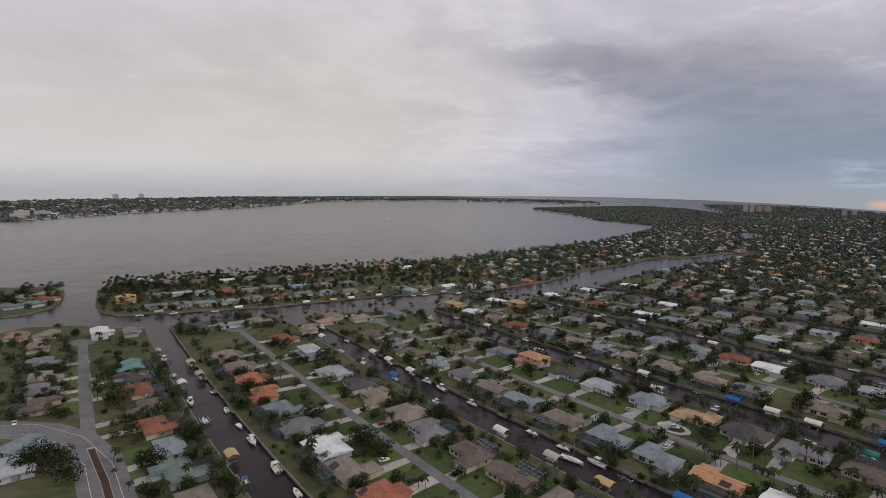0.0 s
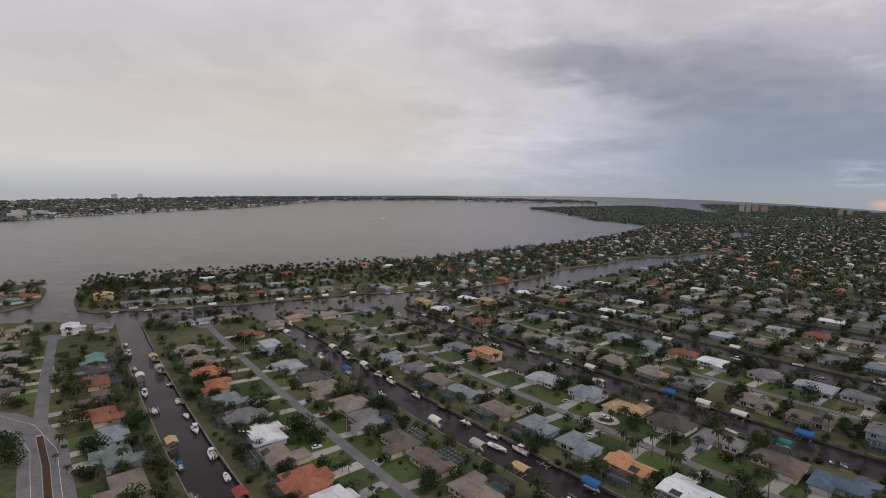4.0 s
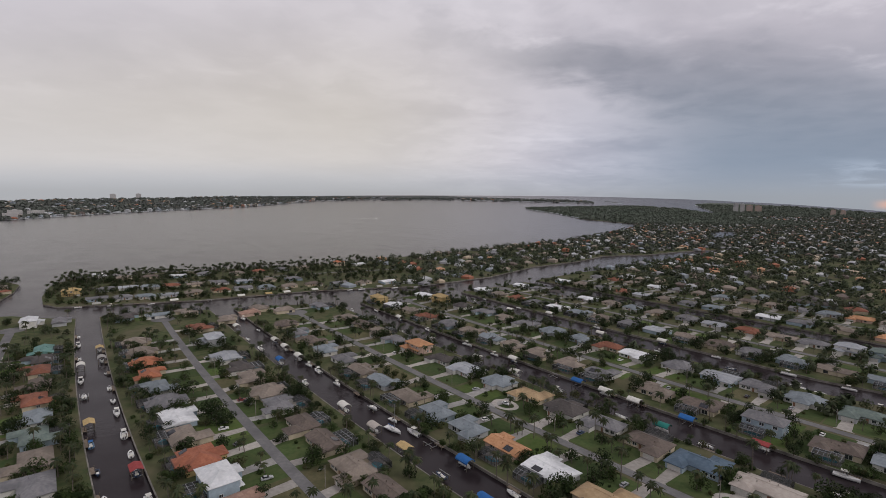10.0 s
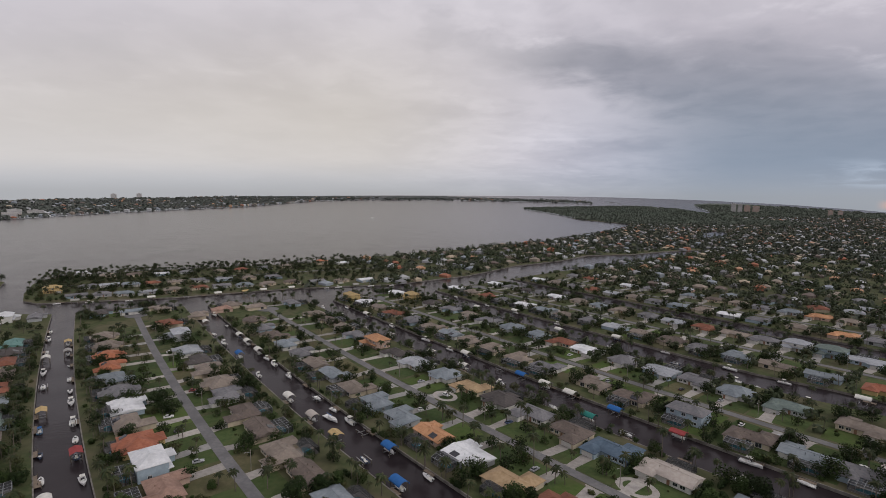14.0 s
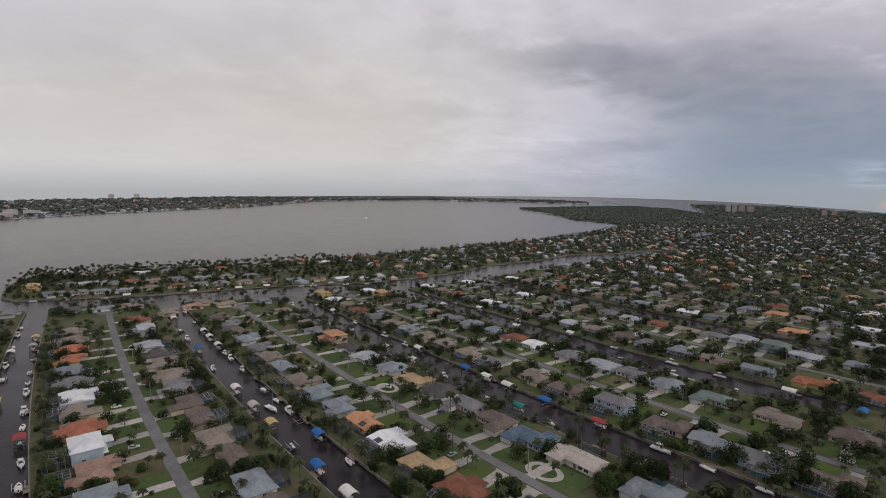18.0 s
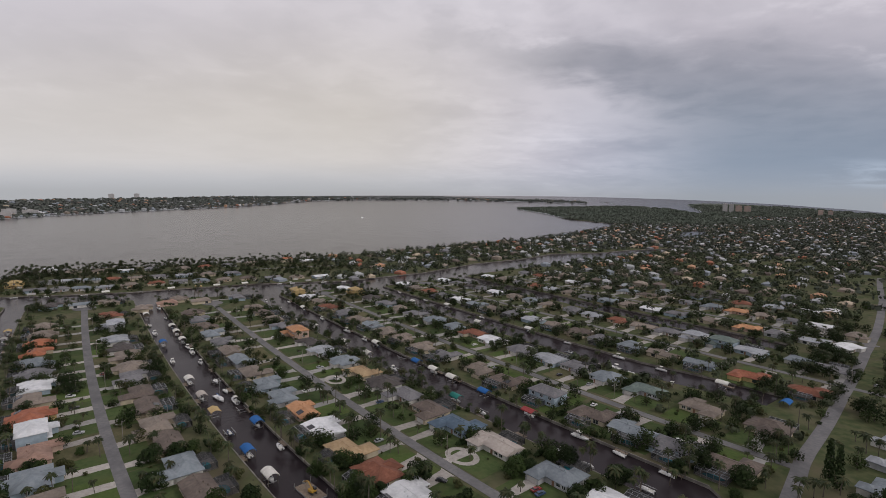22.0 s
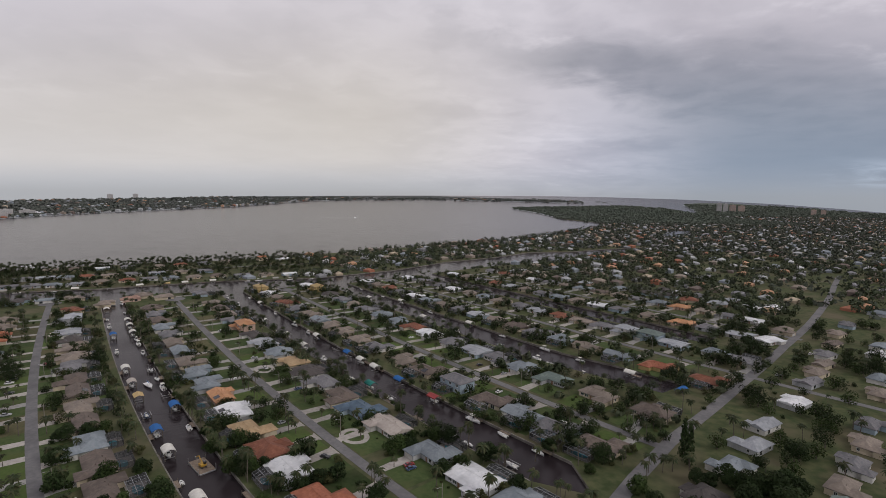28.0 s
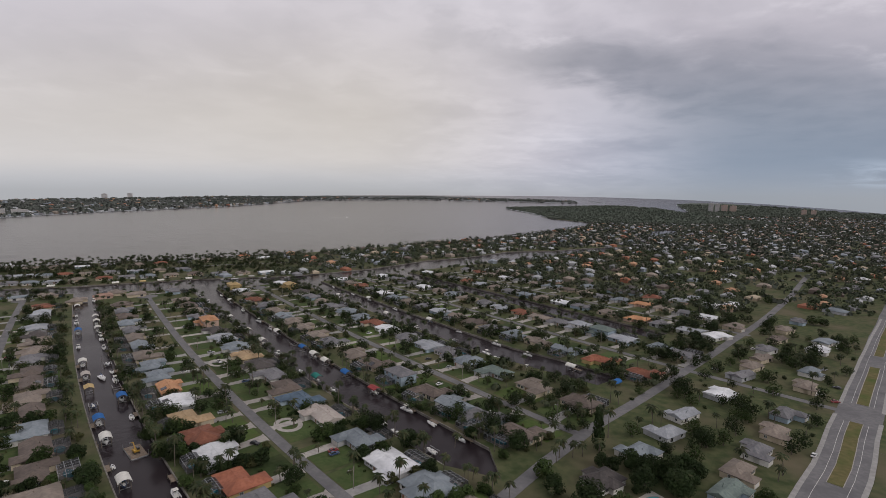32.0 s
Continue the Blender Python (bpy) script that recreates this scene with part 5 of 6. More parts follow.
def cypress_kind():
    r = random.Random(5)
    root = new("conifer")
    bm = bmesh.new()
    bent_trunk(bm, 13, 0.35, 0.05, (0.2, 0.1), 7, 4)
    part("trunk", bm, BARK, root)
    bm = bmesh.new()
    for k in range(12):
        z = 1.5 + k
        rad = 2.2 * (1 - k / 13) + 0.5
        leaf_cloud(bm, r, Vector((0.15 * k / 12, 0, z)), (rad, rad, 1.1), 42, 0.7)
    part("crown", bm, LEAF[0], root)
    return root


PALMS = [palm_kind(1, 9.0, 2.9, 24), palm_kind(2, 6.6, 2.6, 22), palm_kind(3, 11.5, 2.9, 24), palm_kind(4, 4.6, 2.2, 20), palm_kind(5, 7.8, 3.1, 26)]
TREES = [tree_kind(11, 8.5, 4.8, 720, LEAF[0]), tree_kind(12, 7.0, 4.0, 600, LEAF[0]), tree_kind(13, 6.2, 3.8, 540, LEAF[1]), tree_kind(14, 9.5, 5.8, 980, LEAF[0]), tree_kind(15, 5.2, 3.2, 440, LEAF[2]), tree_kind(16, 7.6, 4.4, 640, LEAF[1])]
BUSHES = [bush_kind(21, 2.6, 2.2, 1.8, 110, LEAF[1]), bush_kind(22, 3.6, 2.4, 2.2, 120, LEAF[0]), bush_kind(23, 7.0, 1.8, 2.0, 170, LEAF[0], "hedge"), bush_kind(24, 1.8, 1.8, 1.4, 60, LEAF[2])]
CONIFER = cypress_kind()
PLANT_WORDS = {"palm": "palm tree with a slim trunk and drooping fronds", "tree": "broadleaf tree with a dense uneven dark green crown", "bush": "dark green garden shrub beside a house"}


def inside(p, poly):
    hit = False
    x, y = p
    for (x0, y0), (x1, y1) in zip(poly, poly[1:] + poly[:1]):
        if (y0 > y) != (y1 > y) and x < (x1 - x0) * (y - y0) / (y1 - y0) + x0:
            hit = not hit
    return hit


PLANTED = []


def dry(m):
    """True where the place lies on the point or on the islet, not in the river."""
    x, y = m.translation.xy
    return inside((x, y), EAST) and all(inside((x + 4 * math.cos(k), y + 4 * math.sin(k)), EAST) for k in (0, 1.6, 3.1, 4.7))


def plant(sort, kind, m, scale=1.0):
    PLANTED.append((sort, kind, m @ Matrix.Diagonal((scale, scale, scale, 1))))


def set_plants(limit=225):
    """The nearest of each sort become things of their own; the many behind them one mesh a sort."""
    for sort, pool in (("palm", PALMS), ("tree", TREES), ("bush", BUSHES)):
        mine = [(k, m) for s, k, m in PLANTED if s == sort]
        mine.sort(key=lambda e: (e[1].translation.xy - Vector((max(0, min(276, e[1].translation.x)), -40))).length)
        for kind, m in mine[:limit]:
            hedge = sort == "bush" and kind == 2
            ob = put(pool[kind], m, (sort, kind), label="clipped dark green hedge along a lot line" if hedge else PLANT_WORDS[sort], category="hedge" if hedge else {"palm": "palm tree", "tree": "tree", "bush": "shrub"}[sort],
                     group={"palm": "palms in the gardens", "tree": "trees in the gardens", "bush": "shrubs in the gardens"}[sort])
            ob.matrix_basis = m
        vs, fs, mi, mats = [], [], [], []
        base = 0
        for kind, m in mine[limit:]:
            root = pool[kind]
            for o in (root, *root.children):
                if o.type != "MESH":
                    continue
                me = o.data
                co = np.empty(len(me.vertices) * 3, np.float32)
                me.vertices.foreach_get("co", co)
                rot = np.array(m)
                co = co.reshape(-1, 3) @ rot[:3, :3].T + rot[:3, 3]
                if me.materials[0] not in mats:
                    mats.append(me.materials[0])
                vs.append(co)
                thin = 3 if sort == "tree" and len(me.polygons) > 300 else 1
                mine_faces = [tuple(base + i for i in p.vertices) for p in list(me.polygons)[::thin]]
                fs += mine_faces
                mi += [mats.index(me.materials[0])] * len(mine_faces)
                base += len(co)
        if vs:
            me = bpy.data.meshes.new("far_" + sort)
            me.from_pydata(np.concatenate(vs).tolist(), [], fs)
            for mat in mats:
                me.materials.append(mat)
            me.polygons.foreach_set("material_index", mi)
            tagged(new({"palm": "farther_palms", "tree": "farther_trees", "bush": "farther_shrubs"}[sort], me), {"palm": "many palm trees in the gardens farther off", "tree": "many dark green trees in the gardens farther off", "bush": "many low shrubs in the gardens farther off"}[sort], {"palm": "palms", "tree": "trees", "bush": "shrubs"}[sort], kind="stuff")
    for sort, pool in (("palm", PALMS), ("tree", TREES), ("bush", BUSHES)):
        for kind, root in enumerate(pool):
            if (sort, kind) not in USED:
                for o in (*root.children_recursive, root):
                    bpy.data.objects.remove(o)


def clear(a, c, r=3.0):
    return all((a - x) ** 2 + (c - y) ** 2 > (s * 0.86 + r * 0.5) ** 2 for x, y, s in SITES)


def spin():
    return pose(0, 0, 0, 0, 0, rng.uniform(0, 360))


# gardens: along lot lines, at the street and towards the water
for c, street, text in ROWS_OF_HOUSES:
    words = text.split()
    way = 1 if street > c else -1
    near = c < 400
    for k in range(0, len(words), 2):
        a = float(words[k])
        for _ in range(rng.choice((8, 9, 10) if near else (8, 9, 10))):
            q, b = a + rng.choice((-12.3, 12.3)) + rng.uniform(-1.6, 1.6), c + way * rng.uniform(-19, 17)
            if clear(q, b, 1.5) and abs(b - street) > 5:
                u = rng.random()
                if u < 0.56:
                    plant("tree", rng.choice((0, 1, 1, 2, 4, 5)), at(q, b) @ spin(), rng.uniform(0.6, 1.1))
                elif u < 0.80:
                    plant("palm", rng.randrange(5), at(q, b) @ spin(), rng.uniform(0.75, 1.15))
                else:
                    plant("bush", rng.choice((0, 1, 3)), at(q, b) @ spin(), rng.uniform(0.8, 1.3))
        for _ in range(rng.choice((1, 2, 2, 3))):
            q, b = a + rng.uniform(-11, 11), street - way * rng.uniform(5.5, 13)
            if clear(q, b, 1.0):
                u = rng.random()
                plant("palm", rng.choice((1, 3, 4)), at(q, b) @ spin(), rng.uniform(0.7, 1.05)) if u < 0.5 else (plant("bush", rng.choice((0, 1, 3)), at(q, b) @ spin(), rng.uniform(0.7, 1.2)) if u < 0.8 or not near else plant("tree", rng.choice((2, 4, 5)), at(q, b) @ spin(), rng.uniform(0.5, 0.8)))
        for _ in range(rng.choice((3, 4, 5) if near else (2, 3))):
            q, b = a + rng.uniform(-12, 12), c - way * rng.uniform(14.0, 18.6)
            if clear(q, b, 1.0):
                u = rng.random()
                plant("palm", rng.randrange(5), at(q, b) @ spin(), rng.uniform(0.7, 1.05)) if u < 0.5 else (plant("tree", rng.choice((1, 2, 4, 5)), at(q, b) @ spin(), rng.uniform(0.5, 0.85)) if u < 0.75 else plant("bush", rng.choice((0, 1, 2)), at(q, b), rng.uniform(0.8, 1.2)))
        if near and a > -260:
            for dx in (-7.5, -2.5, 6.0):
                if rng.random() < 0.6:
                    plant("bush", rng.choice((0, 3, 3)), at(a + dx, c + way * rng.uniform(8.8, 10.6)) @ spin(), rng.uniform(0.45, 0.8))

# large trees that stand out
for a, c, kind, size in ((-184, 91, 3, 1.15), (-176, 94, 0, 0.95), (-408, 62, 3, 1.0), (-196, 131, 3, 0.9), (-60, 178, 3, 0.9), (-36, 176, 5, 1.1), (10, 176, 0, 0.9), (8, 248, 3, 0.9), (-4, 250, 0, 0.8), (30, 250, 3, 0.9),
                         (34, 290, 3, 1.1), (44, 286, 0, 1.1), (40, 300, 3, 0.9), (20, 284, 5, 1.2), (-2, 302, 0, 1.0), (62, 284, 3, 1.0), (-40, 307, 0, 0.9), (28, 352, 3, 0.9), (12, 358, 0, 1.0), (0, 352, 5, 1.1), (30, 322, 0, 0.8), (70, 398, 3, 1.1),
                         (-128, 345, 3, 1.2), (-136, 352, 0, 1.1), (-200, 330, 3, 1.0), (-60, 415, 3, 1.1), (108, 432, 5, 1.1), (112, 395, 0, 1.0),
                         (118, 368, 3, 1.0), (114, 345, 0, 1.1), (120, 330, 5, 1.1), (122, 310, 3, 1.1), (118, 295, 0, 1.2), (110, 270, 3, 1.2), (122, 275, 5, 1.2), (96, 270, 0, 0.9), (84, 275, 2, 1.2)):
    plant("tree", kind, at(a, c) @ spin(), size)
for a, c in ((82, 312), (86, 309)):
    m = at(a, c) @ spin() @ Matrix.Diagonal((1, 1, 1.35 if c < 320 else 1.0, 1))
    put(CONIFER, m, ("conifer",), label="tall slim dark green conifer beside the cross street", category="conifer").matrix_basis = m
for a, c in ((60, 318), (62, 326), (56, 330), (78, 292), (82, 296), (84, 300), (80, 288), (20, 205), (24, 204), (27, 205), (30, 204), (150, 345), (100, 235), (94, 238), (-20, 96), (-23, 92), (-16, 95), (-26, 96), (-84, 118), (-60, 119), (-88, 98)):
    plant("palm", rng.choice((0, 1, 4)), at(a, c) @ spin(), rng.uniform(0.85, 1.05))
# hedge of clipped shrubs by the cream house and its neighbours
for a, c in ((-8, 240), (-6, 247), (-32, 228), (-34, 240), (-6, 233), (-62, 300), (-62, 294), (-30, 286), (-90, 245)):
    plant("bush", 2, at(a, c, 0, 90), 1.5)

for k in range(330):
    a, c = rng.uniform(20, 160), rng.uniform(262, 590)
    if clear(a, c, 2.0) and abs(a - (84 - 0.155 * (c - 260))) > 8 and a < boulevard(c)[0] - 15 and abs(c - 436) > 6:
        plant(*rng.choice((("tree", 0), ("tree", 1), ("palm", 0), ("tree", 5), ("palm", 1), ("bush", 1))), at(a, c) @ spin(), rng.uniform(0.55, 1.05))
for k in range(90):
    a, c = rng.uniform(-20, 45), rng.uniform(440, 600)
    if clear(a, c, 2.0) and abs(c - 548) > 6 and abs(a - (50 - 0.14 * (c - 453))) > 8 and not (484 < c < 505 and a < -8):
        plant(*rng.choice((("tree", 0), ("tree", 1), ("tree", 3), ("palm", 1))), at(a, c) @ spin(), rng.uniform(0.8, 1.2))

# the point, the western street and the islet
for k in range(1500):
    c = rng.uniform(-10, 420)
    a = rng.choice((rng.uniform(-668, -655) - 0.02 * c, rng.uniform(-660, -500), rng.uniform(-650, -540)))
    if clear(a, c, 1.0) and abs(a + 600) > 5 and dry(at(a, c)):
        u = rng.random()
        if u < 0.34 or (a < -650 and u < 0.7):
            plant("palm", rng.choice((0, 2, 4)), at(a, c) @ spin() @ Matrix.Diagonal((0.9, 0.9, rng.uniform(0.9, 1.25), 1)), rng.uniform(0.8, 1.05))
        else:
            plant("tree", rng.choice((0, 1, 2, 4)), at(a, c) @ spin(), rng.uniform(0.6, 0.95))
for k in range(190):
    a, c = rng.uniform(-430, -150), rng.uniform(-110, 26)
    if clear(a, c, 2.0) and abs(c + 23) > 6.5 and not (a > -400 and 20 < c) and (c > -70 or a > -410) and not (a > -275 and c < -4):
        u = rng.random()
        plant("palm", rng.choice((0, 1, 4)), at(a, c) @ spin(), rng.uniform(0.8, 1.1)) if u < 0.5 else plant("tree", rng.choice((0, 1, 2, 5)), at(a, c) @ spin(), rng.uniform(0.6, 0.95))
for k in range(60):
    a, c = rng.uniform(-672, -545), rng.uniform(-140, -60)
    if clear(a, c, 2.0):
        plant("palm" if k % 2 else "tree", rng.choice((0, 1)), at(a, c) @ spin(), rng.uniform(0.8, 1.1))
for k in range(70):
    c = rng.uniform(55, 380)
    a = -430 + rng.uniform(-6, 14) + (6 if c > 160 else 0) + (14 if c > 260 else 0) - (10 if c < 147 else 0)
    if clear(a, c, 1.0) and not any(lo < c < hi for lo, hi in ((145, 170), (250, 279), (360, 390))):
        plant(rng.choice(("palm", "palm", "tree")), rng.choice((0, 1, 2)), at(a, c) @ spin(), rng.uniform(0.8, 1.1))
# undergrowth on the banks of the point and at the heads of the blocks
for k in range(170):
    c = rng.uniform(12, 385)
    a = -500 + (c - 10) * (0.09 if c < 269 else 0.16) - rng.uniform(3, 20)
    if clear(a, c, 0.5) and dry(at(a, c)):
        plant(*rng.choice((("tree", 1), ("tree", 2), ("bush", 0), ("bush", 1), ("bush", 1), ("palm", 0), ("palm", 4))), at(a, c) @ spin(), rng.uniform(0.55, 0.95))
for k in range(170):
    a, c = rng.uniform(-436, -300), rng.uniform(-95, 470)
    if clear(a, c, 1.5) and min(abs(c - s) for s in (*STREETS, -23)) > 6.5 and not any(lo < c < hi for lo, hi in ((26, 56), (143, 171), (248, 280), (359, 391))) and (a > -400 or 60 < c < 360):
        plant(*rng.choice((("tree", 0), ("tree", 1), ("tree", 2), ("tree", 4), ("palm", 0), ("palm", 1), ("palm", 4), ("bush", 1))), at(a, c) @ spin(), rng.uniform(0.65, 1.05))
# dark clumps of trees between the lots
for a, c in ((-341, -39), (-234, -3), (-211, -36), (-192, -34), (-252, 14), (-374, 59), (-171, 58), (-262, -37), (-273, -8), (-220, 24), (-275, 27), (-20, 173), (-10, 170), (-55, 171), (-201, 138), (-187, 90), (-102, 172), (1, 141), (-77, 199), (-200, 410), (-188, 381),
             (-94, 392), (-139, 396), (-221, 392), (-198, 287), (-174, 287), (-65, 293), (-90, 322), (-175, 322), (-115, 289), (-212, 322), (-65, 202)):
    plant("tree", rng.choice((0, 1, 3, 5)), at(a, c) @ spin(), rng.uniform(0.85, 1.15))
for a, c in ((69, 402), (71, 391), (108, 396), (110, 383), (118, 385), (96, 446), (85, 524), (100, 508), (97, 488), (88, 497), (99, 527), (20, 559), (-48, 629), (-28, 609), (3, 624), (6, 689), (112, 499), (115, 488), (126, 408), (142, 371), (105, 351),
             (112, 346), (111, 330), (122, 322), (126, 298), (129, 307), (116, 304), (123, 351), (72, 626), (80, 622), (36, 482), (-30, 697)):
    for _ in range(2):
        p, q = a + rng.uniform(-5, 5), c + rng.uniform(-5, 5)
        if clear(p, q, 1.0):
            plant("tree", rng.choice((0, 1, 3, 5)), at(p, q) @ spin(), rng.uniform(0.75, 1.2))
for a, c in ((-304, -11), (-288, -4), (-324, -8), (-278, -11), (-268, -5), (-316, -14), (-413, -43), (-383, -43), (-330, 26), (-308, 27), (-258, 55), (-265, 55), (-293, 83), (-283, 83), (-290, 92), (-393, 56), (-430, 24), (-355, 85), (-339, 88), (-172, 9), (-172, 20),
             (-169, -2), (-112, 199), (-106, 200), (-86, 222), (-82, 222), (-77, 193), (-59, 199), (-56, 202), (-146, 235), (-142, 239), (-138, 241), (-101, 202), (56, 490), (84, 351), (120, 398), (124, 396), (80, 323), (135, 342), (124, 448), (88, 306)):
    plant("palm", rng.choice((0, 1, 2, 4)), at(a, c) @ spin(), rng.uniform(0.95, 1.2))
for a, c, kind in ((-215, -47, 3), (-208, -52, 3), (-200, -45, 0), (-214, -40, 1), (-262, -84, 0)):
    plant("tree", kind, at(a, c) @ spin(), 1.1)

set_plants()

# ------------------------------------------------------------------ street lamps and poles
POLE = material("pole_timber", (0.17, 0.15, 0.13), (0.23, 0.21, 0.18), 1.0, 0.9)


def pole_kind():
    root = new("utility_pole")
    bm = bmesh.new()
    tube(bm, (0, 0, -0.3), (0, 0, 9.0), 0.14, 8)
    part("post", bm, POLE, root)
    bm = bmesh.new()
    tube(bm, (0, 0, 7.6), (0, 2.0, 8.1), 0.05, 6)
    part("arm", bm, STEEL, root)
    bm = bmesh.new()
    box(bm, -0.16, 0.16, 1.8, 2.5, 7.98, 8.16)
    bmesh.ops.bevel(bm, geom=list(bm.edges), offset=0.05, segments=1, affect="EDGES")
    part("lamp_head", bm, STEEL, root)
    return root


POLES = pole_kind()
for c in (103, 209, 316, 436):
    for k in range(6):
        a = -330 + 76 * k
        if c < 300 or a < 60:
            put(POLES, at(a, c + 5.6, 0, 180), ("pole",), label="timber utility pole with a street lamp on an arm", category="street lamp", group="street lamps")

# ------------------------------------------------------------------ the built-up distance
FAR_ROOF = bpy.data.materials.new("far_roofs")
FAR_ROOF.use_nodes = True
_nt = FAR_ROOF.node_tree
_geo, _ramp = _nt.nodes.new("ShaderNodeNewGeometry"), _nt.nodes.new("ShaderNodeValToRGB")
_nt.links.new(_geo.outputs["Random Per Island"], _ramp.inputs[0])
_ramp.color_ramp.interpolation = "CONSTANT"
_tones = ((0.0, (0.20, 0.20, 0.21)), (0.17, (0.25, 0.21, 0.17)), (0.34, (0.14, 0.11, 0.095)), (0.46, (0.24, 0.27, 0.30)), (0.60, (0.36, 0.37, 0.38)), (0.77, (0.50, 0.51, 0.52)), (0.83, (0.30, 0.12, 0.07)), (0.89, (0.42, 0.24, 0.14)), (0.94, (0.40, 0.33, 0.24)))
for i, (p, col) in enumerate(_tones):
    e = _ramp.color_ramp.elements[i] if i < 2 else _ramp.color_ramp.elements.new(p)
    e.position, e.color = p, (*col, 1)
_nt.links.new(_ramp.outputs[0], _nt.nodes["Principled BSDF"].inputs["Base Color"])
_nt.nodes["Principled BSDF"].inputs["Roughness"].default_value = 0.8


BUILT = [plan(-448, -200), plan(-445, 300), plan(-430, 592), plan(400, 592), plan(400, -200)]
POINT = [plan(-480, -100), plan(-480, 395), plan(-760, 395), plan(-760, -100)]


def forest(x, y):
    """Mangrove wood on the far point and between it and the houses."""
    return x < 1600 and y > 1945 + max(0.0, 800 - x) * 0.9 and y > 1945 + 0.25 * (x - 1350) or y > 3000 - 0.1 * x


# Past 2450 m the sheet of land and water bends gently up along the camera's sight lines, so that the far distance
# closes in before 5 km.
HUB = (90.0, -20.0)
BEND = 2450.0
EAST_FAR = [(690, 2300), (703, 3052), (643, 3961), (701, 4311), (1101, 4662), (2010, 5510), (2076, 4669), (1736, 3255), (1914, 3611), (3417, 7142), (4300, 8600), (4900, 8600), (3692, 5090), (3147, 3652), (3400, 2400), (3400, 0), (1500, 0), (800, 2000)]
WEST_FAR = [(-1542, 1764), (-1602, 2460), (-1490, 3751), (-1640, 5400), (-1855, 7133), (-1414, 8226), (-120, 9399), (1100, 8600), (2046, 7209), (2461, 9115), (1741, 15576), (-753, 26000), (-4491, 19000), (-9000, 19000), (-9000, 1500), (-2500, 1500)]
ISLET_FAR = [(2440, 7380), (2520, 7380), (2920, 9402), (2820, 9402)]
# Reach of the sheet by bearing, fitted to the bowed horizon in the view.
EDGE = ((-60, 2800), (-47, 4750), (-42, 6400), (-36.5, 7560), (-29.5, 9040), (-15, 17500), (-1, 38000), (12, 60000), (21, 27500), (28.5, 13700), (35.5, 7830), (40, 5590), (45, 4020), (60, 2800))


def between(table, x):
    for (x0, y0), (x1, y1) in zip(table, table[1:]):
        if x <= x1:
            return y0 + (y1 - y0) * max(0.0, x - x0) / (x1 - x0)
    return table[-1][1]


def bend(x, y):
    dx, dy = x - HUB[0], y - HUB[1]
    far_off = math.hypot(dx, dy)
    if far_off <= BEND:
        return x, y, 0.0
    d = BEND * (2 - BEND / far_off)
    return HUB[0] + dx * d / far_off, HUB[1] + dy * d / far_off, 110 * (1 - d / far_off)


far = random.Random(31)
vs, fs = [], []
us, ws = Vector((0.70, -0.714)), Vector((0.714, 0.70))
far_sites = []
ROAD_LINES = [Vector(plan(*boulevard(541 + s))) for s in range(60, 270, 14)] + [Vector(plan(30 - 0.18 * s, 580 + s)) for s in range(20, 420, 14)]
for i in range(-81, 97):
    for j in range(-9, 85):
        o = Vector((430, 560)) + us * (25 * i + far.uniform(-7, 7)) + ws * (38 * j + (8 if j % 2 else -6) + far.uniform(-5, 5))
        x, y = o
        if (o - Vector((140, -40))).length > 4600 or not (inside((x, y), EAST) or inside((x, y), EAST_FAR)) or inside((x, y), BUILT) or inside((x, y), POINT) or forest(x, y) or inside((x, y), BASIN) or far.random() < 0.16:
            continue
        if min((p - o).length for p in ROAD_LINES) < 21 or min((Vector(p) - o).length for p in LAGOON_NORTH + LAGOON_SOUTH + SHORE) < 22:
            continue
        far_sites.append((x, y))
for k in range(60):
    u = far.random()
    far_sites.append((815 + (715 - 815) * u + far.uniform(0, 60), 1985 + 1100 * u))
far_sites.sort(key=lambda p: math.hypot(p[0] - 200, p[1] + 60))
FAR_COLOURS = ("grey", "grey", "tan", "tan", "brown", "slate", "slate", "pale", "white", "white", "rust", "beige", "orange", "dark")
SHARED = {}


def shared_mesh(name, make, mat):
    if name not in SHARED:
        bm = bmesh.new()
        make(bm)
        bmesh.ops.recalc_face_normals(bm, faces=bm.faces)
        me = bpy.data.meshes.new(name)
        bm.to_mesh(me)
        bm.free()
        me.materials.append(mat)
        SHARED[name] = me
    return SHARED[name]


def simple_house(x, y, ang, colour, kind):
    """A house a good way off: walls and a hipped roof with a wing."""
    w, d, wing = ((8.6, 6.2, 5.0), (9.4, 5.4, 0.0), (7.6, 6.8, -4.0))[kind]

    def walls(bm):
        box(bm, -w, w, -d, d, -0.2, 2.8)
        if wing:
            box(bm, wing - 3.2, wing + 3.2, d - 0.5, d + 4.5, -0.2, 2.78)

    def roofs(bm):
        hip_roof(bm, -w, w, -d, d, 2.8, 0.4)
        if wing:
            hip_roof(bm, wing - 3.2, wing + 3.2, 0, d + 4.5, 2.81, 0.4)

    root = new("house")
    root.matrix_world = pose(x, y, 0, 0, 0, math.degrees(ang))
    tagged(root, "%s roof on a small house among garden trees" % ROOF_WORD[colour], "house", "houses farther off")
    for name, make, mat in (("wall", walls, rng.choice(WALLS)), ("roof", roofs, ROOF[colour])):
        ob = new(name, shared_mesh("%s_%d" % (name, kind), make, mat))
        ob.parent = root
        ob.material_slots[0].link = "OBJECT"
        ob.material_slots[0].material = mat


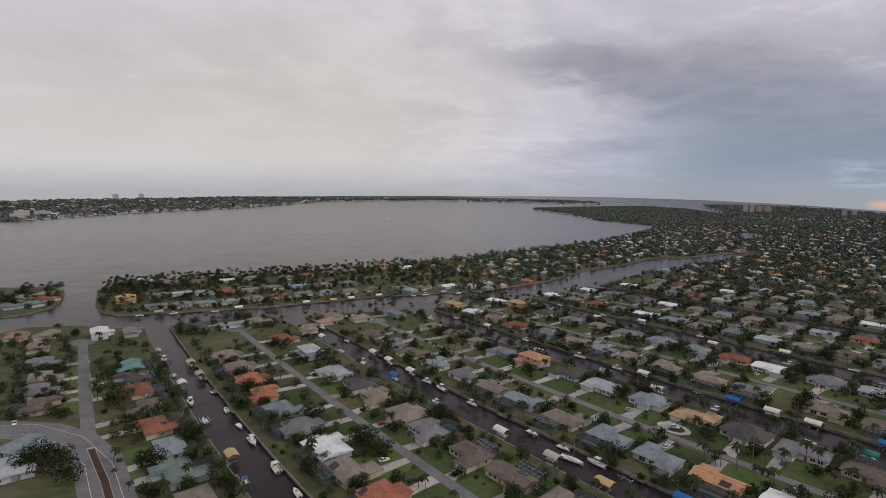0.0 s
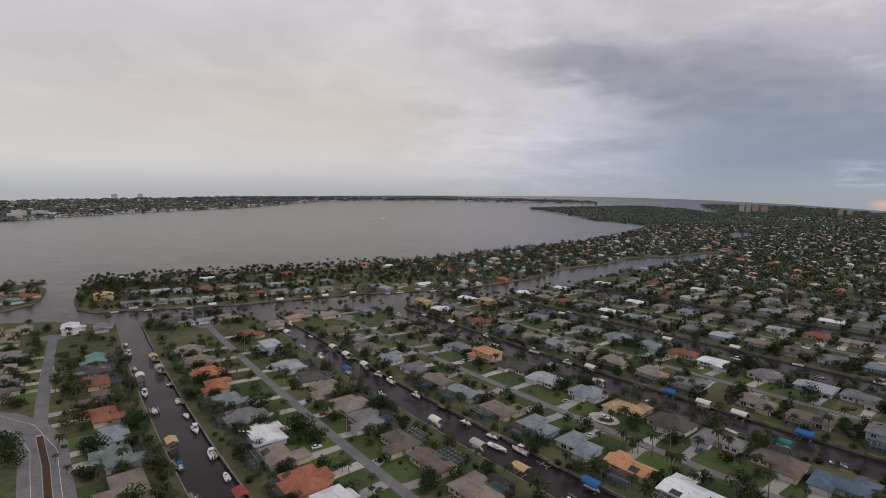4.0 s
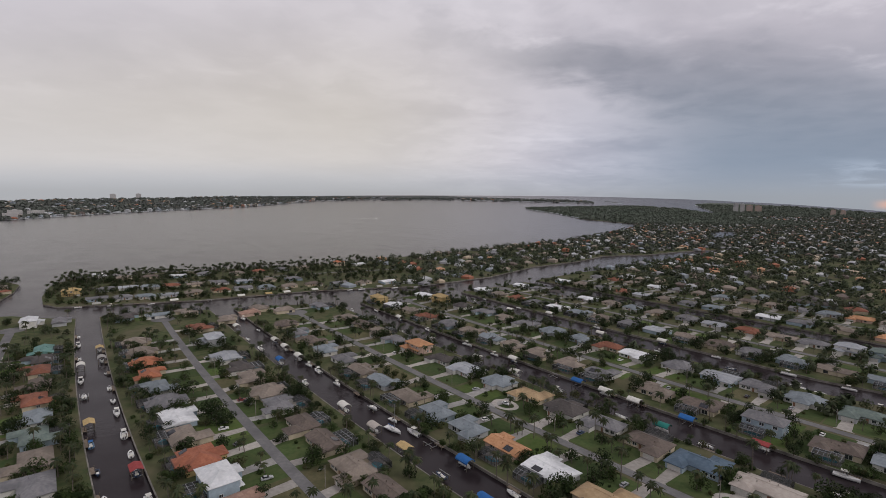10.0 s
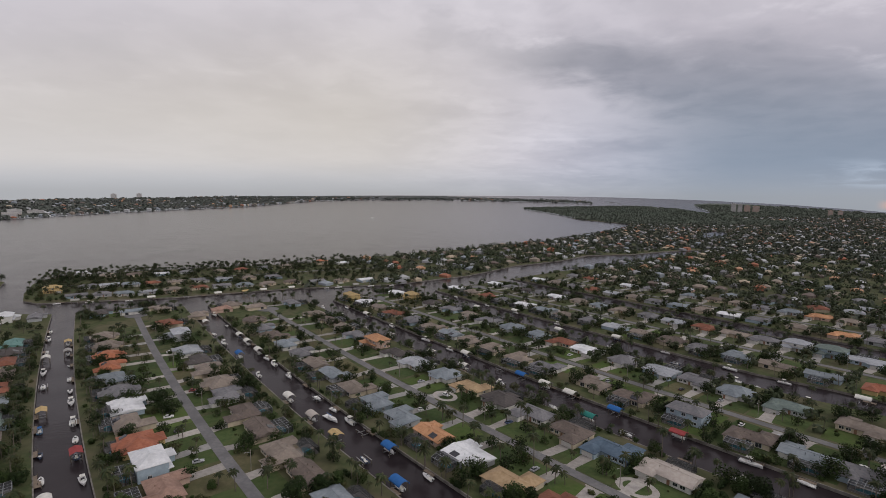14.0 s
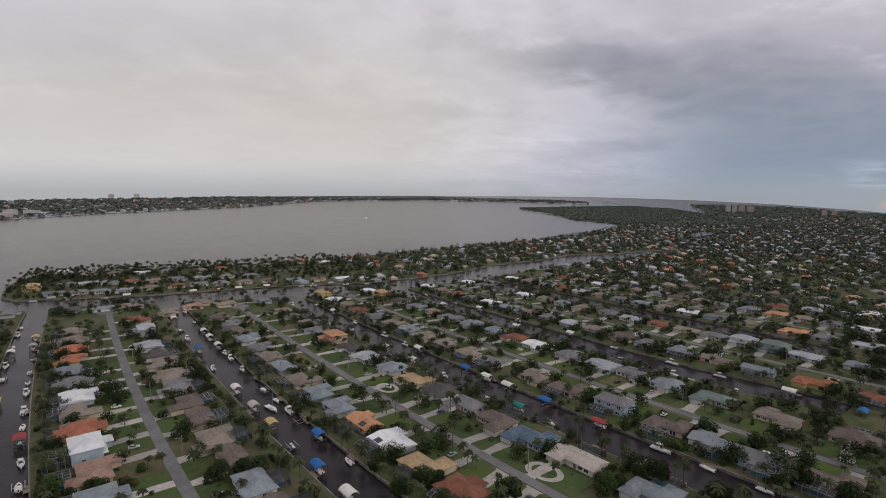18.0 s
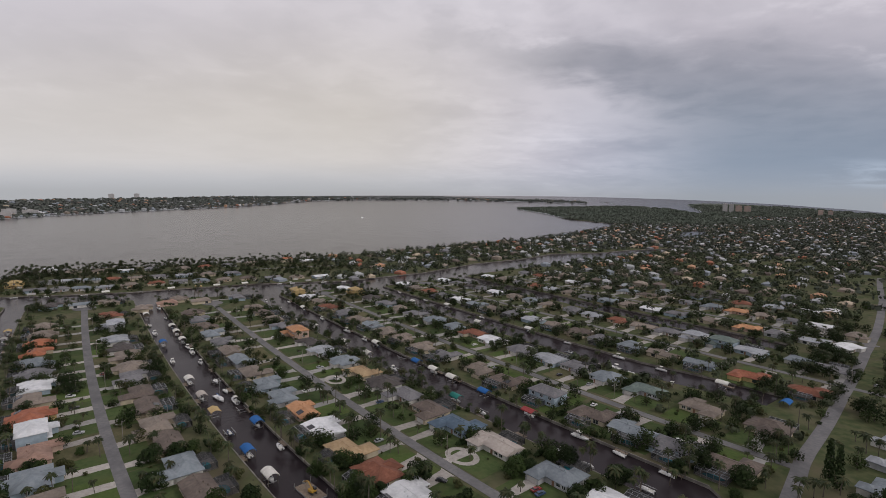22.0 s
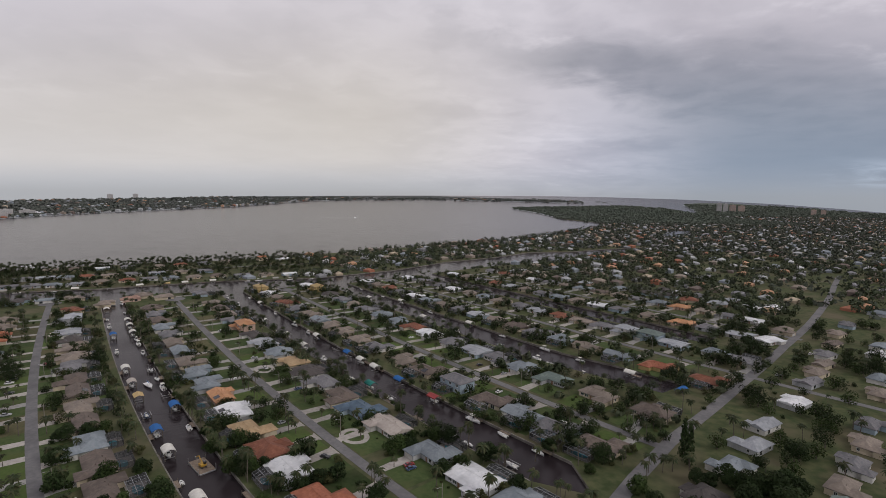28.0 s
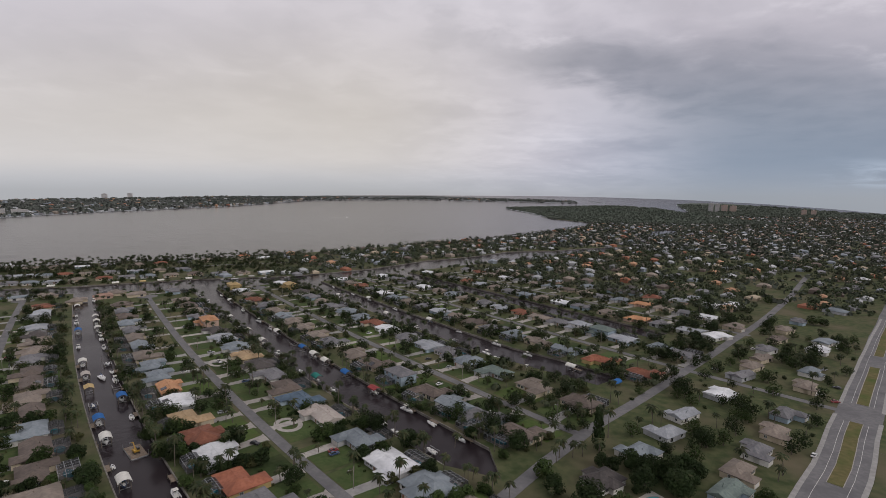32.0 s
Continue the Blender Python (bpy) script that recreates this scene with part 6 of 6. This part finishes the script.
for n_done, (x, y) in enumerate(far_sites):
    o = Vector((x, y))
    ang = far.choice((0, math.pi / 2, math.pi)) + far.uniform(-0.25, 0.25)
    if n_done < 36:
        simple_house(x, y, ang + math.atan2(us.y, us.x), far.choice(FAR_COLOURS), far.randrange(3))
        continue
    x, y, z0 = bend(x, y)
    o = Vector((x, y))
    w, d, h = far.uniform(5, 8.2), far.uniform(4, 6.2), far.choice((2.8, 2.8, 2.8, 4.6))
    k = len(vs)
    cu, cw = us * math.cos(ang) + ws * math.sin(ang), ws * math.cos(ang) - us * math.sin(ang)
    for p, q, z in ((-w, -d, 0), (w, -d, 0), (w, d, 0), (-w, d, 0), (-w, -d, h), (w, -d, h), (w, d, h), (-w, d, h), (-(w - d) * 0.9 - 0.5, 0, h + 2.4), ((w - d) * 0.9 + 0.5, 0, h + 2.4)):
        r = o + cu * p + cw * q
        vs.append((r.x, r.y, z0 + z))
    fs += [tuple(k + n for n in f) for f in ((0, 1, 5, 4), (1, 2, 6, 5), (2, 3, 7, 6), (3, 0, 4, 7), (4, 5, 9, 8), (6, 7, 8, 9), (5, 6, 9), (7, 4, 8))]
me = bpy.data.meshes.new("far_houses")
me.from_pydata(vs, [], fs)
me.materials.append(FAR_ROOF)
tagged(new("far_houses", me), "hundreds of small distant houses with grey, tan and white roofs", "houses", kind="stuff")


def clump_field(name, places, leaf_mat, label, faces, size, category="trees"):
    """Many small crowns as one mesh: places are x, y, radius, height."""
    r = random.Random(len(places))
    vs, fs = [], []
    for x, y, rad, h in places:
        x, y, z0 = bend(x, y)
        for _ in range(faces):
            while True:
                v = Vector((r.uniform(-1, 1), r.uniform(-1, 1), r.uniform(-0.7, 1)))
                if v.length < 1:
                    break
            v = v.normalized() * (0.6 + 0.4 * r.random())
            p = Vector((x + v.x * rad, y + v.y * rad, z0 + max(0.3, h * 0.6 + v.z * h * 0.45)))
            n = (v + Vector((r.uniform(-0.7, 0.7), r.uniform(-0.7, 0.7), r.uniform(0, 0.9)))).normalized()
            u = n.orthogonal().normalized()
            w = n.cross(u)
            k = len(vs)
            s = size * r.uniform(0.6, 1.3)
            for a, b in ((-0.6, -0.3), (0.2, -0.6), (0.65, 0.2), (-0.15, 0.6)):
                q = p + u * a * s + w * b * s
                vs.append((q.x, q.y, q.z))
            fs.append((k, k + 1, k + 2, k + 3))
    me = bpy.data.meshes.new(name)
    me.from_pydata(vs, [], fs)
    me.materials.append(leaf_mat)
    return tagged(new(name, me), label, category, kind="stuff")


mid_places, far_places, wood_places, low_places = [], [], [], []
for x, y in far_sites:
    dist = math.hypot(x - 140, y + 40)
    for _ in range(8 if dist < 1100 else 5 if dist < 2600 else 3):
        px, py = x + far.choice((-1, 1)) * far.uniform(5, 22), y + far.choice((-1, 1)) * far.uniform(5, 22)
        if inside((px, py), EAST) or dist > 2500:
            (mid_places if dist < 1100 else far_places).append((px, py, far.uniform(2.0, 4.6) if dist < 1100 else far.uniform(2.5, 5.5), far.uniform(4.0, 11.5)))
    for _ in range(4):
        px, py = x + far.choice((-1, 1)) * far.uniform(7, 24), y + far.choice((-1, 1)) * far.uniform(7, 24)
        if inside((px, py), EAST) or dist > 2500:
            low_places.append((px, py, far.uniform(3.0, 6.5), far.uniform(2.0, 5.0)))
for c, street, text in ROWS_OF_HOUSES:
    if c > 330:
        words = text.split()
        for k in range(0, len(words), 2):
            for _ in range(4):
                q, b = float(words[k]) + far.choice((-12, 12)) + far.uniform(-2.5, 2.5), c + far.uniform(-17, 17)
                if clear(q, b, 2.0) and abs(b - street) > 6:
                    p = plan(q, b)
                    mid_places.append((p[0], p[1], far.uniform(1.6, 3.4), far.uniform(3.5, 8.5)))
for (x0, y0), (x1, y1) in zip(SHORE[3:], SHORE[4:]):
    n = int(math.hypot(x1 - x0, y1 - y0) / 9)
    for i in range(n):
        u = i / n + far.uniform(0, 0.02)
        d = far.uniform(6, 60)
        nx, ny = (y1 - y0), -(x1 - x0)
        q = math.hypot(nx, ny)
        mid_places.append((x0 + (x1 - x0) * u + nx / q * d, y0 + (y1 - y0) * u + ny / q * d, far.uniform(2.5, 5), far.uniform(5, 11)))
for bank in (LAGOON_SOUTH, LAGOON_NORTH, BASIN):
    for (x0, y0), (x1, y1) in zip(bank, bank[1:]):
        for i in range(int(math.hypot(x1 - x0, y1 - y0) / 4)):
            u = far.random()
            px, py = x0 + (x1 - x0) * u + far.uniform(-13, 13), y0 + (y1 - y0) * u + far.uniform(-13, 13)
            if all(inside((px + dx, py + dy), EAST) and not inside((px + dx, py + dy), BASIN) for dx, dy in ((3, 0), (-3, 0), (0, 3), (0, -3))):
                mid_places.append((px, py, far.uniform(1.6, 3.6), far.uniform(2.5, 8.5)))
while len(wood_places) < 5600:
    d = 1 / far.uniform(1 / 7500, 1 / 1900)
    az = far.uniform(radians(6), radians(46))
    x, y = HUB[0] + d * math.sin(az), HUB[1] + d * math.cos(az)
    if forest(x, y) and (inside((x, y), EAST) or inside((x, y), EAST_FAR)):
        wood_places.append((x, y, far.uniform(7, 15), far.uniform(5, 9)))
# Leaf colours grow paler and greyer with distance: haze is put into them.
HAZY_FAR_LEAF = material("far_leaf", (0.036, 0.048, 0.025), (0.063, 0.079, 0.044), 0.06, 0.8, third=(0.068, 0.072, 0.046), scale2=0.012, spec=0.15)
clump_field("garden_trees_beyond", mid_places, HAZY_FAR_LEAF, "dark green trees and palms among the farther houses", 30, 1.6)
HAZY_DISTANT_LEAF = material("distant_leaf", (0.048, 0.058, 0.044), (0.078, 0.090, 0.070), 0.03, 0.85, third=(0.088, 0.092, 0.072), scale2=0.008, spec=0.1)
clump_field("distant_trees", far_places, HAZY_DISTANT_LEAF, "dark green trees among the distant houses", 9, 3.3)
clump_field("low_growth", low_places, HAZY_DISTANT_LEAF, "low dark green shrubs between the distant houses", 5, 4.0, "shrubs")
# The wood's leaf and ground colour has haze mixed in.
HAZY_WOOD_LEAF = material("mangrove_leaf", (0.080, 0.098, 0.076), (0.108, 0.126, 0.100), 0.02, 0.85, third=(0.095, 0.106, 0.088), scale2=0.004, spec=0.1)
clump_field("mangrove_wood", wood_places, HAZY_WOOD_LEAF, "low dense green mangrove wood on the far point", 16, 6.0, "wood")
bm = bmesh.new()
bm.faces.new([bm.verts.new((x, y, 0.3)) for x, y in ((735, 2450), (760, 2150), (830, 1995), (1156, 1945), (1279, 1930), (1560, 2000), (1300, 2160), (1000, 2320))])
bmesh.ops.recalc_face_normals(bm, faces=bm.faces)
tagged(part("ground_of_wood", bm, HAZY_WOOD_LEAF), "dense low green undergrowth below the mangrove wood", "undergrowth", kind="structure")

# ------------------------------------------------------------------ far bank and towers
# Land and leaves of the far bank carry the air's haze in their colour.
FAR_LAND = material("hazy_far_land", (0.070, 0.078, 0.074), (0.105, 0.112, 0.108), 0.012, 0.95, third=(0.15, 0.15, 0.15), scale2=0.004, spec=0.0)
HAZY_BANK_LEAF = material("far_bank_leaf", (0.085, 0.098, 0.085), (0.12, 0.13, 0.115), 0.01, 0.9, third=(0.10, 0.105, 0.098), scale2=0.003, spec=0.0)
CONCRETE_FAR = material("tower_concrete", (0.42, 0.41, 0.40), (0.35, 0.34, 0.33), 0.05, 0.9)
bank_places, bank_sites = [], []
while len(bank_places) < 3000:
    d, az = 1 / far.uniform(1 / 12000, 1 / 2200), radians(far.uniform(-50, 16))
    x, y = HUB[0] + d * math.sin(az), HUB[1] + d * math.cos(az)
    if inside((x, y), WEST_FAR) and d < between(EDGE, math.degrees(az)) * 0.96:
        bank_places.append((x, y, far.uniform(9, 20), far.uniform(6, 11)))
        if far.random() < 0.22:
            bank_sites.append((x, y))
clump_field("west_bank_trees", bank_places, HAZY_BANK_LEAF, "dark trees on the far bank of the river", 9, 10.0)
vs, fs = [], []
for p, q in zip(WEST_FAR[:4], WEST_FAR[1:5]):
    for i in range(20):
        u = (i + far.random()) / 20
        bank_sites.append((p[0] + (q[0] - p[0]) * u - far.uniform(12, 30), p[1] + (q[1] - p[1]) * u))
for x, y in bank_sites:
    x, y, z0 = bend(x, y)
    w, d, h = far.uniform(5, 11), far.uniform(5, 9), far.choice((4, 5, 7, 10))
    k = len(vs)
    vs += [(x + a * w, y + b * d, z0 + z) for z in (0, h) for a, b in ((-1, -1), (1, -1), (1, 1), (-1, 1))] + [(x - w * 0.4, y, z0 + h + 3), (x + w * 0.4, y, z0 + h + 3)]
    fs += [tuple(k + n for n in f) for f in ((0, 1, 5, 4), (1, 2, 6, 5), (2, 3, 7, 6), (3, 0, 4, 7), (4, 5, 9, 8), (6, 7, 8, 9), (5, 6, 9), (7, 4, 8))]
me = bpy.data.meshes.new("west_bank_houses")
me.from_pydata(vs, [], fs)
me.materials.append(FAR_ROOF)
tagged(new("west_bank_houses", me), "small pale houses on the far bank of the river", "houses", kind="stuff")


TOWER_GLASS = material("tower_glass", (0.20, 0.21, 0.23), (0.26, 0.27, 0.29), 0.1, 0.3)
BRICK_FAR = material("tower_render_tan", (0.40, 0.31, 0.26), (0.34, 0.26, 0.22), 0.05, 0.9)


def tower(x, y, w, d, h, turn, label, mat, name="apartment_tower"):
    root = new(name)
    bm = bmesh.new()
    box(bm, -w / 2, w / 2, -d / 2, d / 2, -3, h)
    part("wall", bm, mat, root)
    bm = bmesh.new()
    box(bm, -w / 2 - 0.6, w / 2 + 0.6, -d / 2 - 0.6, d / 2 + 0.6, h, h + 1.2)
    box(bm, -w / 6, w / 6, -d / 4, d / 4, h + 1.2, h + 4)
    part("roof", bm, mat, root)
    storeys = max(3, int(h / 6))
    for k in range(storeys):
        z = 2 + k * (h - 3) / storeys
        bm = bmesh.new()
        for i in range(8):
            x0 = -w / 2 + w * (i + 0.3) / 8
            box(bm, x0, x0 + w / 20, -d / 2 - 0.25, -d / 2 - 0.01, z, z + 2.0)
        part("window_band", bm, TOWER_GLASS, root)
    px, py, pz = bend(x, y)
    root.matrix_world = pose(px, py, pz, 0, 0, turn)
    tagged(root, label, "tower block", group="distant tower blocks")


for x, y, w, d, h, turn in ((2100, 3672, 26, 22, 52, -28), (2150, 3680, 24, 22, 48, -28)):
    tower(x, y, w, d, h, turn, "pale grey apartment tower on the far point beyond the wood", CONCRETE_FAR)
for x, y, w, d, h, turn in ((2215, 3705, 32, 22, 40, -30), (2290, 3725, 34, 22, 36, -31), (2440, 3195, 22, 20, 28, -36), (2490, 3180, 22, 20, 26, -36)):
    tower(x, y, w, d, h, turn, "tan apartment tower on the far point beyond the wood", BRICK_FAR)
for x, y, w, d, h, turn in ((-1600, 1870, 46, 22, 20, 40), (-1660, 1960, 46, 22, 28, 40), (-1700, 2110, 56, 22, 20, 38), (-4215, 6304, 34, 24, 34, 34), (-4450, 7200, 32, 24, 32, 31)):
    tower(x, y, w, d, h, turn, "pale apartment block among trees on the far bank", CONCRETE_FAR)

# the far sheet of water and land, out to the horizon as the camera sees it
steps = [radians(a) for a in [*range(-180, -48, 6)] + [-48 + 0.2 * i for i in range(481)] + [*range(54, 181, 6)]]
levels = [1.0 * i / 84 for i in range(85)]
sheets = {"water": ([], []), "west": ([], []), "east": ([], []), "wood": ([], [])}


def sheet_place(az, level):
    far_off = 1 / (1 / BEND + (1 / between(EDGE, math.degrees(az)) - 1 / BEND) * level)
    return HUB[0] + far_off * math.sin(az), HUB[1] + far_off * math.cos(az)


for a0, a1 in zip(steps, steps[1:]):
    wide = abs(math.degrees(a0)) > 47.9
    kept = {}
    for l0, l1 in zip(levels, levels[1:]):
        x, y = sheet_place((a0 + a1) / 2, (l0 + l1) / 2)
        if wide:
            kind = "water" if -90 < math.degrees(a0) < 0 else "east"
        else:
            x, y = x + 14 * noise.noise((x * 0.02, y * 0.02, 0)), y + 40 * noise.noise((x * 0.02, y * 0.02, 7))
            kind = "west" if inside((x, y), WEST_FAR) or inside((x, y), ISLET_FAR) else ("wood" if forest(x, y) else "east") if inside((x, y), EAST_FAR) else "water"
        svs, sfs = sheets[kind]
        k = len(svs)
        up = -1.3 if kind == "water" else 0.05
        for az, level in ((a0, l0), (a0, l1), (a1, l1), (a1, l0)):
            p = bend(*sheet_place(az, level))
            svs.append((p[0], p[1], p[2] + up))
        sfs.append((k + 3, k + 2, k + 1, k))
for kind, name, mat, text, category in (("water", "water_far", WATER, "far grey-mauve river water out to the horizon", "water"), ("west", "ground_far_west", FAR_LAND, "low wooded land along the far side of the river", "land"),
                                        ("east", "ground_far_east", GRASS, "far built-up land beyond the gardens", "land"), ("wood", "ground_far_wood", HAZY_WOOD_LEAF, "green mangrove land on the far point", "land")):
    me = bpy.data.meshes.new(name)
    me.from_pydata(sheets[kind][0], [], sheets[kind][1])
    me.materials.append(mat)
    tagged(new(name, me), text, category, kind="structure")
